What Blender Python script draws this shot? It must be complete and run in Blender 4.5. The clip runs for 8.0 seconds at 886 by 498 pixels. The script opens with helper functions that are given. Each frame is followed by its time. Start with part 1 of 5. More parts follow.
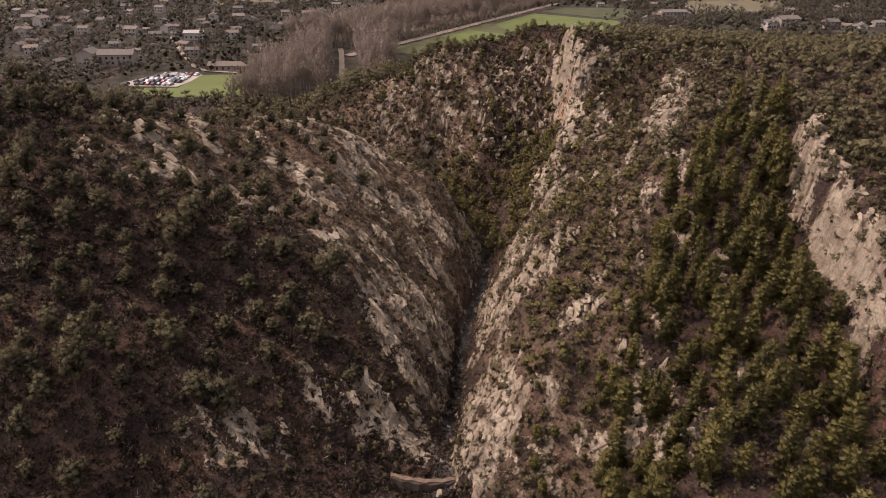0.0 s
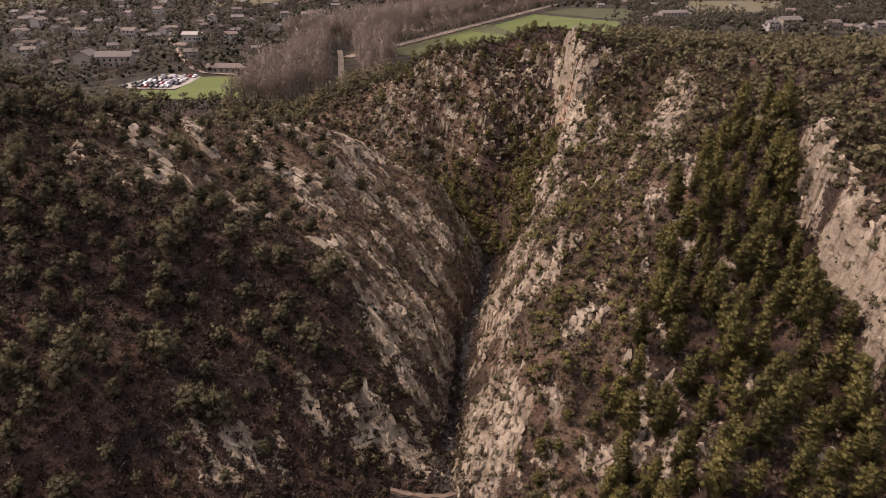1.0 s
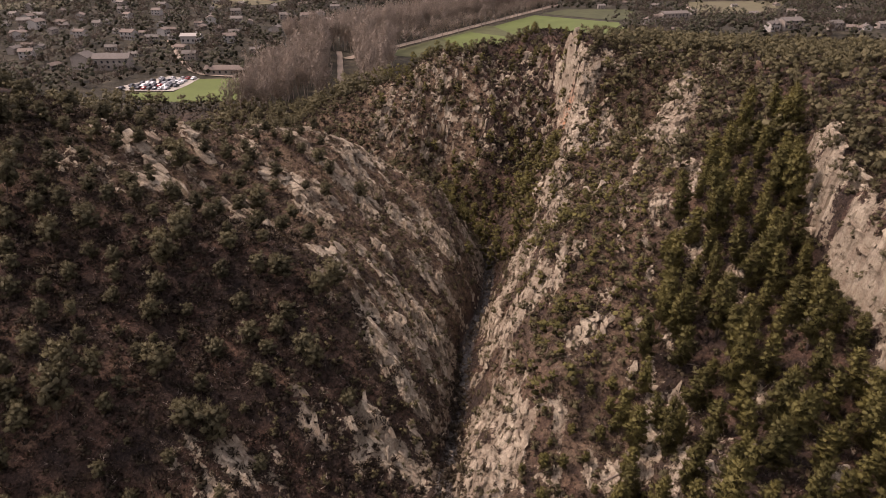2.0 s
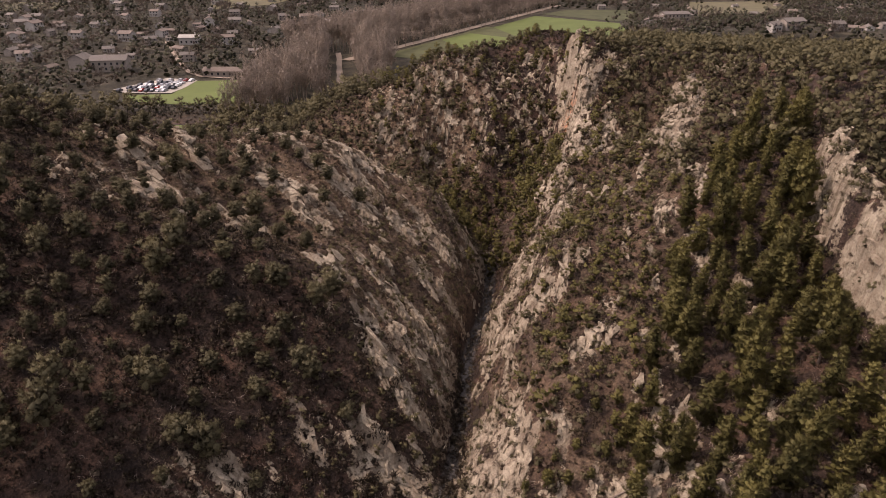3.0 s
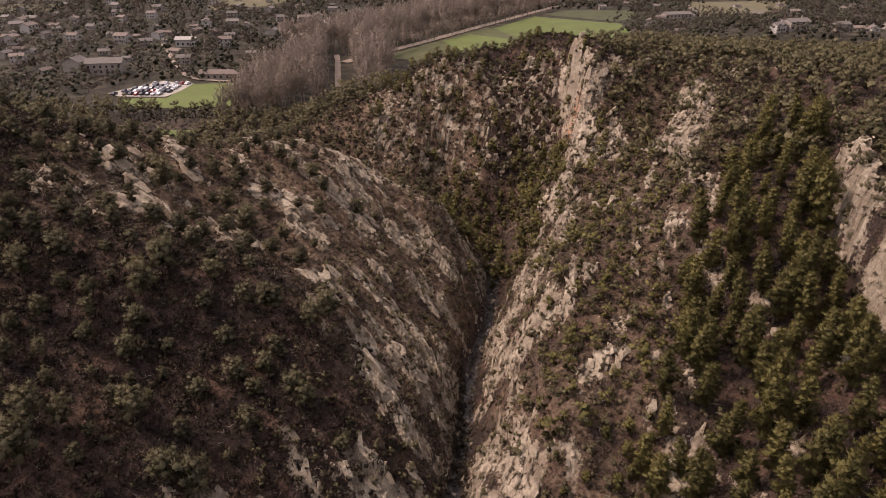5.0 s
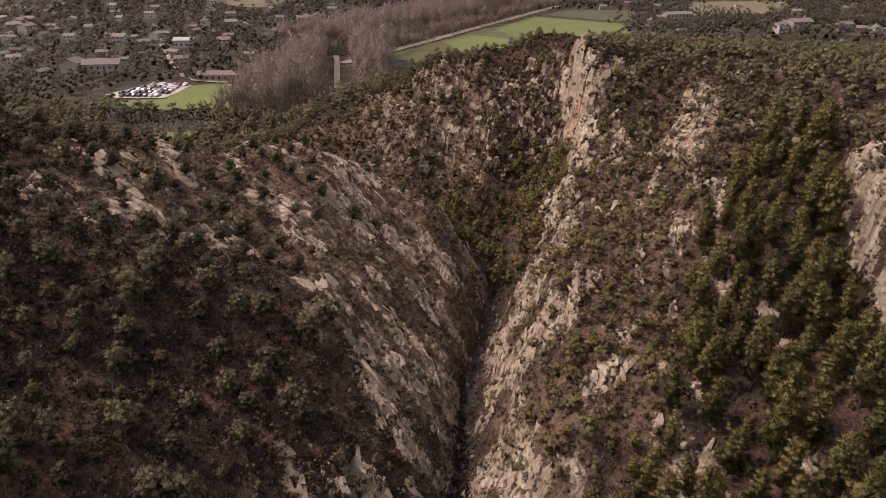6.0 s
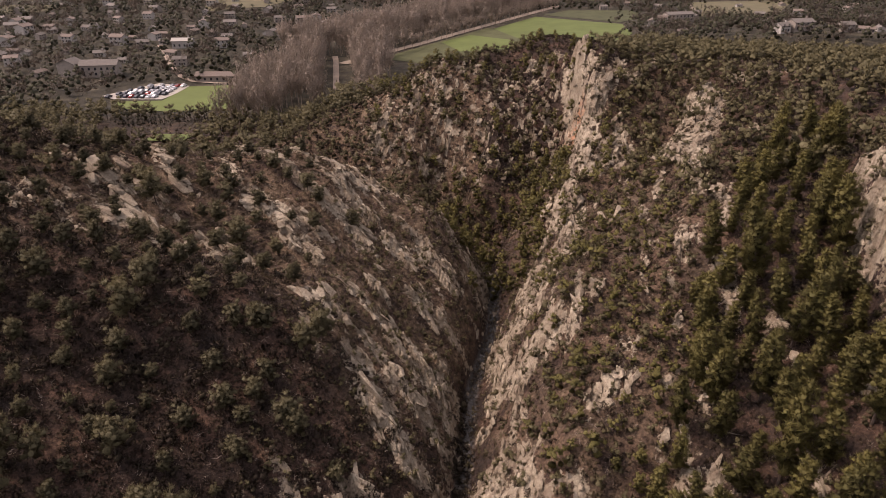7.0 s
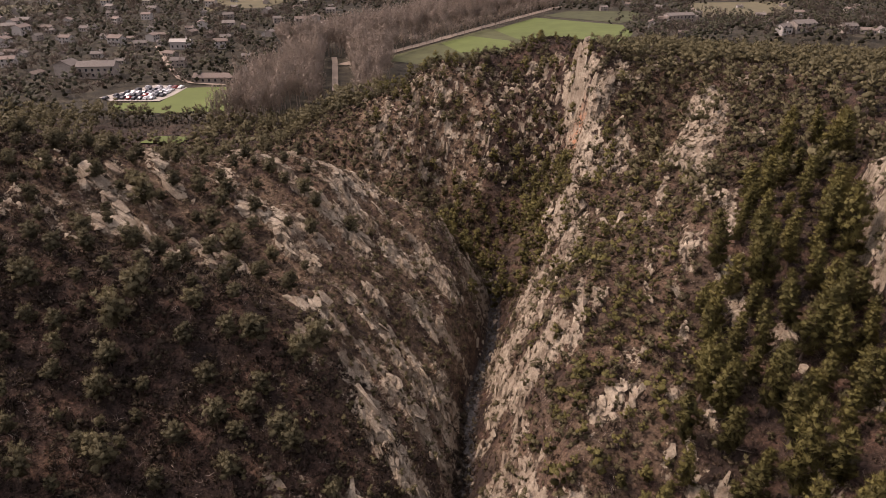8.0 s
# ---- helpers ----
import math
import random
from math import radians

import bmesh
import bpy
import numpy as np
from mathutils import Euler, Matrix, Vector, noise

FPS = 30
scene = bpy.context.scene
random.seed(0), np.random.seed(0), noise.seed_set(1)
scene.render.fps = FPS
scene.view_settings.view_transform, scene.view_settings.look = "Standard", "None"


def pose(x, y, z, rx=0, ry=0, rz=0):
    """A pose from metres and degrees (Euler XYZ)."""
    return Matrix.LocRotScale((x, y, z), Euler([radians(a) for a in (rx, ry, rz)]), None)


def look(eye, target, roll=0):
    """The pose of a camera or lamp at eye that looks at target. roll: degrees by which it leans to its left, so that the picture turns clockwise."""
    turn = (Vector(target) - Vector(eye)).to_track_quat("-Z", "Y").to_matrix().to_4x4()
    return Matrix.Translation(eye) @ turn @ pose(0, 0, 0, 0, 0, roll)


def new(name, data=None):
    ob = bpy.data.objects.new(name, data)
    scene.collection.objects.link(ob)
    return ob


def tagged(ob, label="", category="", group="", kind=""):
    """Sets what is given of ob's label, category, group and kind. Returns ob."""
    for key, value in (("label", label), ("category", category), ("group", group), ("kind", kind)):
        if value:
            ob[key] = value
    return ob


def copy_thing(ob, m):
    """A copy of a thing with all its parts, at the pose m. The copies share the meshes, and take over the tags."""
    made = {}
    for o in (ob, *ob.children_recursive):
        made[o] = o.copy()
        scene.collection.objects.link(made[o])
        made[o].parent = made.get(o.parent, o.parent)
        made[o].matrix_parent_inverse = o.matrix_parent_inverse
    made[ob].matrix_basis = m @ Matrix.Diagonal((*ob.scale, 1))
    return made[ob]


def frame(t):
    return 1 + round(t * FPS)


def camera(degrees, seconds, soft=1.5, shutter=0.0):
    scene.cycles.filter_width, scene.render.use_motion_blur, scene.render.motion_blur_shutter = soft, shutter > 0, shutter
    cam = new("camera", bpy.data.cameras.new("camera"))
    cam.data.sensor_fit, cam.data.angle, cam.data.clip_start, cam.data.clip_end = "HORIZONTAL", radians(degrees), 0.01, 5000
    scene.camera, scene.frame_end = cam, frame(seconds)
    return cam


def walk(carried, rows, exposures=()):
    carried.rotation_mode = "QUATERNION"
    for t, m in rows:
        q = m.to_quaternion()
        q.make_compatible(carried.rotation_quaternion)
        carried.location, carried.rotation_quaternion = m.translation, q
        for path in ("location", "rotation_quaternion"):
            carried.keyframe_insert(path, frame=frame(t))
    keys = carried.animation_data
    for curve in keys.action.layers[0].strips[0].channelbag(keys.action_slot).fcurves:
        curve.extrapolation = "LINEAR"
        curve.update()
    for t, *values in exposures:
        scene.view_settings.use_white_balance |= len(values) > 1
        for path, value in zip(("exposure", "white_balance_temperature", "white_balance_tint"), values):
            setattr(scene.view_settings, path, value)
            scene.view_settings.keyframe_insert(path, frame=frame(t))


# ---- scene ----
cam = camera(66, 8.0, 0.8)
PATH = [
    (0, (0.521, -11.979, 119.976), (0.519, 77.761, 75.854), 0.460),
    (0.5, (0.456, -10.577, 119.956), (0.457, 79.180, 75.867), 0.419),
    (1, (0.382, -9.136, 119.947), (0.391, 80.639, 75.895), 0.381),
    (1.5, (0.303, -7.663, 119.946), (0.322, 82.130, 75.931), 0.346),
    (3, (0.091, -3.110, 119.971), (0.135, 86.721, 76.035), 0.241),
    (3.5, (0.039, -1.567, 119.984), (0.086, 88.268, 76.057), 0.206),
    (4, (-0.001, -0.019, 119.997), (0.046, 89.816, 76.069), 0.170),
    (4.5, (-0.027, 1.528, 120.009), (0.015, 91.359, 76.071), 0.135),
    (6, (-0.036, 6.127, 120.039), (-0.009, 95.929, 76.044), 0.050),
    (6.5, (-0.023, 7.633, 120.048), (0.005, 97.426, 76.035), 0.035),
    (7, (-0.009, 9.119, 120.056), (0.028, 98.909, 76.035), 0.032),
    (7.5, (0.003, 10.584, 120.065), (0.060, 100.377, 76.052), 0.044),
    (8, (0.006, 12.023, 120.077), (0.100, 101.831, 76.094), 0.074),
]
walk(cam, [(t, look(eye, target, roll)) for t, eye, target, roll in PATH], [(0.0, 0.16, 6800, 28), (8.0, 0.16, 6800, 28)])

# ---- daylight: a low hazy sun beyond the west slope ----
SUN_TO = Vector((-0.59, 0.10, 0.80)).normalized()
world = bpy.data.worlds.new("sky")
scene.world = world
world.use_nodes = True
wn = world.node_tree
sky = wn.nodes.new("ShaderNodeTexSky")
sky.sky_type = "NISHITA"
sky.sun_disc = False
sky.sun_elevation = math.asin(SUN_TO.z)
sky.sun_rotation = math.atan2(SUN_TO.x, SUN_TO.y)
sky.dust_density = 3.0
veil = wn.nodes.new("ShaderNodeHueSaturation")  # a thin white veil of cloud
veil.inputs["Saturation"].default_value = 0.28
wn.links.new(sky.outputs[0], veil.inputs["Color"])
wn.links.new(veil.outputs[0], wn.nodes["Background"].inputs[0])
wn.nodes["Background"].inputs[1].default_value = 0.205
sun = new("sun", bpy.data.lights.new("sun", "SUN"))
sun.data.energy = 2.5
sun.data.angle = radians(6)
sun.data.color = (1.0, 0.86, 0.70)
sun.matrix_world = look((0, 0, 0), -SUN_TO)


# ---- node helpers and materials ----
class Nodes:
    def __init__(self, name, rough=0.85):
        self.mat = bpy.data.materials.new(name)
        self.mat.use_nodes = True
        self.t = self.mat.node_tree
        self.bsdf = self.t.nodes["Principled BSDF"]
        self.bsdf.inputs["Roughness"].default_value = rough
        self.bsdf.inputs["Specular IOR Level"].default_value = 0.25
        self.pos = self.t.nodes.new("ShaderNodeNewGeometry").outputs["Position"]
        self.obj = self.t.nodes.new("ShaderNodeTexCoord").outputs["Object"]

    def link(self, a, b):
        if isinstance(a, (int, float)):
            b.default_value = a
        elif isinstance(a, tuple):
            b.default_value = (*a, 1.0) if len(a) == 3 and b.type == "RGBA" else a
        else:
            self.t.links.new(a, b)

    def noise(self, scale, detail=3.0, rough=0.55, vec=None, squash=None):
        vec = vec or self.pos
        if squash:
            m = self.t.nodes.new("ShaderNodeMapping")
            m.inputs["Scale"].default_value = squash[:3]
            m.inputs["Rotation"].default_value = (0, 0, radians(squash[3]) if len(squash) > 3 else 0)
            self.link(vec, m.inputs["Vector"])
            vec = m.outputs[0]
        n = self.t.nodes.new("ShaderNodeTexNoise")
        self.link(vec, n.inputs["Vector"])
        n.inputs["Scale"].default_value = scale
        n.inputs["Detail"].default_value = detail
        n.inputs["Roughness"].default_value = rough
        return n.outputs["Fac"]

    def voronoi(self, scale, feature="F1", vec=None):
        n = self.t.nodes.new("ShaderNodeTexVoronoi")
        n.feature = feature
        self.link(vec or self.pos, n.inputs["Vector"])
        n.inputs["Scale"].default_value = scale
        return n.outputs["Distance"]

    def math(self, op, a, b=0.0):
        n = self.t.nodes.new("ShaderNodeMath")
        n.operation = op
        self.link(a, n.inputs[0])
        self.link(b, n.inputs[1])
        return n.outputs[0]

    def span(self, v, lo, hi, a=0.0, b=1.0):
        n = self.t.nodes.new("ShaderNodeMapRange")
        self.link(v, n.inputs["Value"])
        for key, val in (("From Min", lo), ("From Max", hi), ("To Min", a), ("To Max", b)):
            n.inputs[key].default_value = val
        return n.outputs[0]

    def ramp(self, fac, *stops):
        n = self.t.nodes.new("ShaderNodeValToRGB")
        while len(n.color_ramp.elements) < len(stops):
            n.color_ramp.elements.new(0.5)
        for e, (p, c) in zip(n.color_ramp.elements, stops):
            e.position, e.color = p, (*c, 1.0)
        self.link(fac, n.inputs[0])
        return n.outputs[0]

    def mix(self, fac, a, b, blend="MIX"):
        n = self.t.nodes.new("ShaderNodeMix")
        n.data_type, n.blend_type = "RGBA", blend
        self.link(fac, n.inputs[0])
        self.link(a, n.inputs[6])
        self.link(b, n.inputs[7])
        return n.outputs[2]

    def attr(self, name):
        n = self.t.nodes.new("ShaderNodeAttribute")
        n.attribute_name = name
        return n.outputs["Fac"]

    def random(self):
        return self.t.nodes.new("ShaderNodeObjectInfo").outputs["Random"]

    def bump(self, height, strength=0.5, distance=0.1):
        n = self.t.nodes.new("ShaderNodeBump")
        n.inputs["Strength"].default_value, n.inputs["Distance"].default_value = strength, distance
        self.link(height, n.inputs["Height"])
        self.link(n.outputs[0], self.bsdf.inputs["Normal"])
        return self

    def colour(self, c):
        self.link(c, self.bsdf.inputs["Base Color"])
        return self

    def leafy(self, c, amount=0.3):
        """Thin leaves: part of the light passes through."""
        tr = self.t.nodes.new("ShaderNodeBsdfTranslucent")
        self.link(c, tr.inputs["Color"])
        self.colour(c)
        m = self.t.nodes.new("ShaderNodeMixShader")
        m.inputs[0].default_value = amount
        self.link(self.bsdf.outputs[0], m.inputs[1])
        self.link(tr.outputs[0], m.inputs[2])
        self.link(m.outputs[0], self.t.nodes["Material Output"].inputs["Surface"])
        return self


def limestone(n):
    """Colour of weathered limestone: pale faces, brown stains, grey lichen."""
    big = n.ramp(n.noise(0.22, 3.0), (0.32, (0.200, 0.157, 0.110)), (0.5, (0.318, 0.264, 0.188)), (0.68, (0.44, 0.373, 0.272)))
    stain = n.ramp(n.noise(0.9, 4.0, 0.65, squash=(1.0, 1.0, 0.35)), (0.42, (0.0, 0.0, 0.0)), (0.62, (1.0, 1.0, 1.0)))
    c = n.mix(n.math("MULTIPLY", stain, 0.45), big, (0.17, 0.115, 0.08))
    grain = n.ramp(n.noise(3.5, 4.0, 0.7), (0.34, (0.42, 0.38, 0.35)), (0.48, (1.0, 1.0, 1.0)))
    c = n.mix(0.7, c, grain, "MULTIPLY")
    m = n.t.nodes.new("ShaderNodeMapping")
    m.inputs["Scale"].default_value = (1.0, 0.35, 0.6)
    n.link(n.pos, m.inputs["Vector"])
    crack = n.span(n.math("ADD", n.voronoi(0.75, "DISTANCE_TO_EDGE", m.outputs[0]), n.span(n.noise(1.6, 3.0), 0.3, 0.7, -0.09, 0.05)), 0.0, 0.05, 0.80, 1.0)
    return n.mix(1.0, c, crack, "MULTIPLY")


def ground_material():
    n = Nodes("hillside_ground", 0.95)
    rock = n.attr("rock")
    fine = n.noise(1.4, 4.0, 0.65)
    edge = n.span(n.math("ADD", rock, n.span(fine, 0.3, 0.7, -0.2, 0.2)), 0.45, 0.53)
    soil = n.ramp(n.noise(0.16, 4.0, 0.6), (0.32, (0.027, 0.019, 0.015)), (0.48, (0.052, 0.034, 0.025)), (0.60, (0.087, 0.052, 0.036)), (0.74, (0.155, 0.101, 0.066)))
    litter = n.ramp(n.noise(2.6, 5.0, 0.7), (0.40, (0.28, 0.26, 0.25)), (0.62, (1.35, 1.3, 1.25)))
    soil = n.mix(0.8, soil, litter, "MULTIPLY")
    twig = n.math("GREATER_THAN", n.noise(5.5, 3.0, 0.7), 0.66)
    soil = n.mix(n.math("MULTIPLY", twig, 0.5), soil, (0.30, 0.24, 0.19))
    plain = n.ramp(n.noise(0.11, 6.0, 0.7), (0.36, (0.022, 0.020, 0.013)), (0.52, (0.046, 0.039, 0.025)), (0.68, (0.090, 0.075, 0.050)))
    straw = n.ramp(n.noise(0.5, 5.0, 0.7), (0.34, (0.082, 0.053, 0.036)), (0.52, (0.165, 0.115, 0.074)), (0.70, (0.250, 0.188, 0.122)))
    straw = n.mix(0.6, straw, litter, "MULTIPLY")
    # pale grass by place; the crest's brighter light is partly put in here
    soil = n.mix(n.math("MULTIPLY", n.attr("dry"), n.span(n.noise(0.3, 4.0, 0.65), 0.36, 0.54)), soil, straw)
    c = n.mix(n.attr("plain"), soil, plain)
    stone = limestone(n)
    far = n.t.nodes.new("ShaderNodeVectorMath")
    far.operation = "DISTANCE"
    n.link(n.pos, far.inputs[0])
    far.inputs[1].default_value = (37.0, 193.0, 66.0)
    ochre = n.math("MULTIPLY", n.span(far.outputs["Value"], 5.0, 13.0, 1.0, 0.0), n.span(n.noise(0.35, 3.0), 0.38, 0.55))
    stone = n.mix(n.math("MULTIPLY", ochre, 0.85), stone, (0.40, 0.19, 0.10))
    c = n.mix(edge, c, stone)
    bed = n.math("MULTIPLY", n.attr("bed"), 0.9)
    gravel = n.ramp(n.noise(3.0, 4.0), (0.35, (0.055, 0.050, 0.045)), (0.65, (0.135, 0.125, 0.112)))
    n.colour(n.mix(bed, c, gravel))
    h = n.math("ADD", n.noise(1.7, 5.0, 0.7), n.math("MULTIPLY", n.voronoi(0.9), 0.5))
    return n.bump(h, 0.9, 0.5).mat


def rock_material():
    n = Nodes("limestone", 0.92)
    n.colour(limestone(n))
    return n.bump(n.noise(2.2, 5.0, 0.7), 0.8, 0.3).mat


def needle_material(name, dark, mid, light, amount=0.3):
    n = Nodes(name, 0.7)
    v = n.math("ADD", n.math("MULTIPLY", n.attr("tone"), 0.58), n.math("MULTIPLY", n.random(), 0.42))
    c = n.ramp(v, (0.15, dark), (0.5, mid), (0.85, light))
    c = n.mix(0.8, c, n.ramp(n.noise(5.0, 3.0, 0.7), (0.38, (0.62, 0.62, 0.62)), (0.62, (1.15, 1.15, 1.15))), "MULTIPLY")
    return n.leafy(c, amount).mat


def scrub_material(name, *tones):
    """Garrigue: dark cushions, red-brown heads, grey twigs, olive and straw."""
    n = Nodes(name, 0.75)
    c = n.ramp(n.attr("tone"), *zip((0.10, 0.35, 0.55, 0.75, 0.95), tones))
    return n.leafy(c, 0.2).mat


def plain_material(name, colour, rough=0.85, vary=0.25, scale=3.0):
    n = Nodes(name, rough)
    dark = tuple(c * (1 - vary) for c in colour)
    lite = tuple(min(1, c * (1 + vary)) for c in colour)
    v = n.math("ADD", n.math("MULTIPLY", n.noise(scale, 4.0, 0.65), 0.75), n.math("MULTIPLY", n.random(), 0.25))
    n.colour(n.ramp(v, (0.3, dark), (0.7, lite)))
    return n.bump(n.noise(scale * 3, 3.0), 0.3, 0.05).mat


M_GROUND = ground_material()
M_ROCK = rock_material()
M_PINE = needle_material("pine_needles", (0.086, 0.077, 0.026), (0.154, 0.134, 0.043), (0.218, 0.187, 0.060), 0.3)
M_PINE_DULL = needle_material("grey_green_needles", (0.070, 0.061, 0.032), (0.120, 0.104, 0.053), (0.170, 0.145, 0.072), 0.3)
M_PINE_HEATH = needle_material("pale_grey_green_needles", (0.088, 0.078, 0.043), (0.148, 0.129, 0.069), (0.202, 0.174, 0.091), 0.3)
M_EVERGREEN = needle_material("dark_evergreen_leaves", (0.024, 0.025, 0.015), (0.046, 0.046, 0.027), (0.078, 0.074, 0.040), 0.2)
M_THICKET = needle_material("brown_thicket_twigs", (0.105, 0.083, 0.064), (0.155, 0.124, 0.096), (0.21, 0.168, 0.13), 0.2)
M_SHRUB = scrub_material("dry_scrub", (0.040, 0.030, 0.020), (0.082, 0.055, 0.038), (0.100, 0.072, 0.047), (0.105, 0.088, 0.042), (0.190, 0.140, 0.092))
# real dark heath, its colour lowered further to carry the slope's dim light
M_DIM_HEATH = scrub_material("dimmed_heath", (0.016, 0.012, 0.008), (0.034, 0.022, 0.015), (0.044, 0.031, 0.019), (0.048, 0.038, 0.019), (0.150, 0.112, 0.080))
M_TWIG = needle_material("bare_twigs", (0.27, 0.217, 0.172), (0.37, 0.300, 0.240), (0.46, 0.378, 0.306), 0.25)
M_BARK = plain_material("pine_bark", (0.095, 0.07, 0.055), 0.95, 0.4, 4.0)
M_PALE_BARK = plain_material("pale_bark", (0.24, 0.19, 0.15), 0.95, 0.35, 2.0)
M_GRASS = plain_material("meadow_grass", (0.105, 0.130, 0.036), 0.9, 0.18, 0.06)
M_VERGE = plain_material("verge_grass", (0.072, 0.075, 0.032), 0.9, 0.3, 0.08)
M_DRY_GRASS = plain_material("dry_grass", (0.115, 0.10, 0.055), 0.9, 0.25, 0.08)
M_GRAVEL = plain_material("pale_gravel", (0.34, 0.305, 0.26), 0.95, 0.2, 0.5)
M_TRACK = plain_material("dirt_track", (0.27, 0.215, 0.165), 0.95, 0.25, 1.0)
M_SOIL_PATH = plain_material("trodden_earth", (0.15, 0.105, 0.073), 0.95, 0.3, 1.0)
M_RENDER = plain_material("lime_render", (0.28, 0.24, 0.20), 0.9, 0.22, 0.8)
M_WHITE = plain_material("white_render", (0.40, 0.365, 0.32), 0.9, 0.1, 0.8)
M_TILE = plain_material("roof_tiles", (0.155, 0.135, 0.116), 0.9, 0.3, 1.5)
M_RED_TILE = plain_material("new_red_roof_tiles", (0.165, 0.13, 0.106), 0.9, 0.25, 1.5)
M_GLASS = plain_material("dark_window_glass", (0.03, 0.032, 0.035), 0.2, 0.2, 1.0)
M_CAR = {k: plain_material(k + "_car_paint", c, 0.35, 0.08, 1.0) for k, c in (("white", (0.7, 0.7, 0.69)), ("silver", (0.4, 0.4, 0.41)), ("dark", (0.04, 0.042, 0.05)), ("red", (0.25, 0.03, 0.025)))}
M_TYRE = plain_material("tyre_rubber", (0.02, 0.02, 0.02), 0.9, 0.2, 4.0)
# masonry base colour darkened to hold the shadow on the dam's front
M_STONE_WALL = plain_material("shaded_masonry", (0.06, 0.046, 0.034), 0.95, 0.35, 1.2)

# ---- shape of the land: cross sections of the gorge, heights in metres at these distances from the stream ----
OFFSETS = np.array([-200, -120, -75, -52, -37, -25, -16, -9, -3.4, -0.9, 0.9, 4, 9.5, 16, 24, 36, 52, 75, 110, 170], float)
SECTIONS = {}


def profile(y, heights):
    SECTIONS[y] = np.array([float(h) for h in heights.split()])


profile(15, "71 56.5 49 45 45 46 46.5 46.5 46.5 46 46.5 47.5 48.5 48.5 50.5 54 60.5 70 82 94")
profile(40, "77.5 65.5 56 47.5 45.5 46 46 46 46 46 46.5 46.5 47.5 49 53 60.5 64 73 85 94.5")
profile(55, "82 71 62 52.5 47 49 46.5 45 44.5 44.5 45 45 45.5 47 52 63.5 63 77.5 87.5 94")
profile(68, "85.5 77 68 63 57 51 47 44 42.5 43 43 47 48 50.5 52 56.5 71 84.5 89 94")
profile(82, "89 82 73 66 61 59.5 54 49.5 44 40 39.5 44.5 50 57 58 61.5 70 89 90.5 94")
profile(98, "92 87.5 78.5 74 70 64 57 51.5 44 39.5 40 43.5 52 58.5 62 64 74 86.5 91.5 93.5")
profile(115, "92 91.5 81.5 71 65.5 62.5 56 49.5 43.5 38.5 38.5 42.5 52.5 63.5 65.5 71 77 86 92 93.5")
profile(132, "90 91 81 72.5 68.5 60.5 55.5 51.5 44 38.5 39.5 45 52.5 58.5 65 71.5 76.5 87 91.5 91")
profile(150, "79 73 72.5 74.5 71.5 64 61 53 43.5 39 40 43.5 50.5 59 64.5 73.5 79.5 87.5 91 88.5")
profile(168, "71 64 61 64 62 56 49 42.5 39.5 39 41 44.5 53 63 68.5 71.5 80.5 86 87 85.5")
profile(186, "66 58 49 44.5 48 50 46 42 40.5 40 41.5 42.5 49 60.5 75.5 79.5 82.5 85.5 85 83")
profile(200, "60 51 50 48 53.5 53 46 49 52.5 55.5 56.5 55.5 54.5 58 72.5 83 84 84 83 81")
profile(214, "54 46 54 58 62.5 64.5 65.5 66.5 68 69 68 67 67 70 80.5 82.5 82.5 81 80 79")
profile(228, "50 42 50 61.5 67 72.5 77 76.5 75.5 74.5 73 72.5 72 75 81 81 81 79.5 78 76.5")
profile(245, "46 39.5 44 59 61 68.5 73.5 75.5 76.5 79 78 77.5 79 82.5 83 80.5 79.5 77 75 73.5")
profile(270, "45.5 39.5 44 54.5 45 53.5 60.5 64.5 67 68 69.5 70 72.5 74.5 76.5 77.5 76.5 74 71.5 69")
profile(300, "40.5 38 38.5 37 37 40.5 44.5 47 48.5 49.5 50.5 51.5 53 54.5 56.5 58.5 61 61.5 62 62")


def stream_x(y):
    """Where the stream runs."""
    return np.interp(y, [15, 65, 90, 105, 122, 150, 186, 230], [-2, 1, 2.5, 5, 7.5, 13, 15, 15]) + 0.7 * np.sin(np.asarray(y) / 6.5)


def hermite(xs, values, x):
    """Smooth interpolation along the last axis of values that does not overshoot."""
    d = np.diff(values, axis=-1) / np.diff(xs)
    m = np.zeros_like(values)
    a, b = d[..., :-1], d[..., 1:]
    m[..., 1:-1] = np.where(a * b > 0, 2 * a * b / np.where(a * b > 0, a + b, 1), 0)
    i = np.clip(np.searchsorted(xs, x) - 1, 0, len(xs) - 2)
    h = xs[i + 1] - xs[i]
    t = np.clip((x - xs[i]) / h, 0, 1)
    return i, t, h, m


STATIONS = np.array(sorted(SECTIONS), float)
TABLE = np.array([SECTIONS[int(y)] for y in STATIONS])


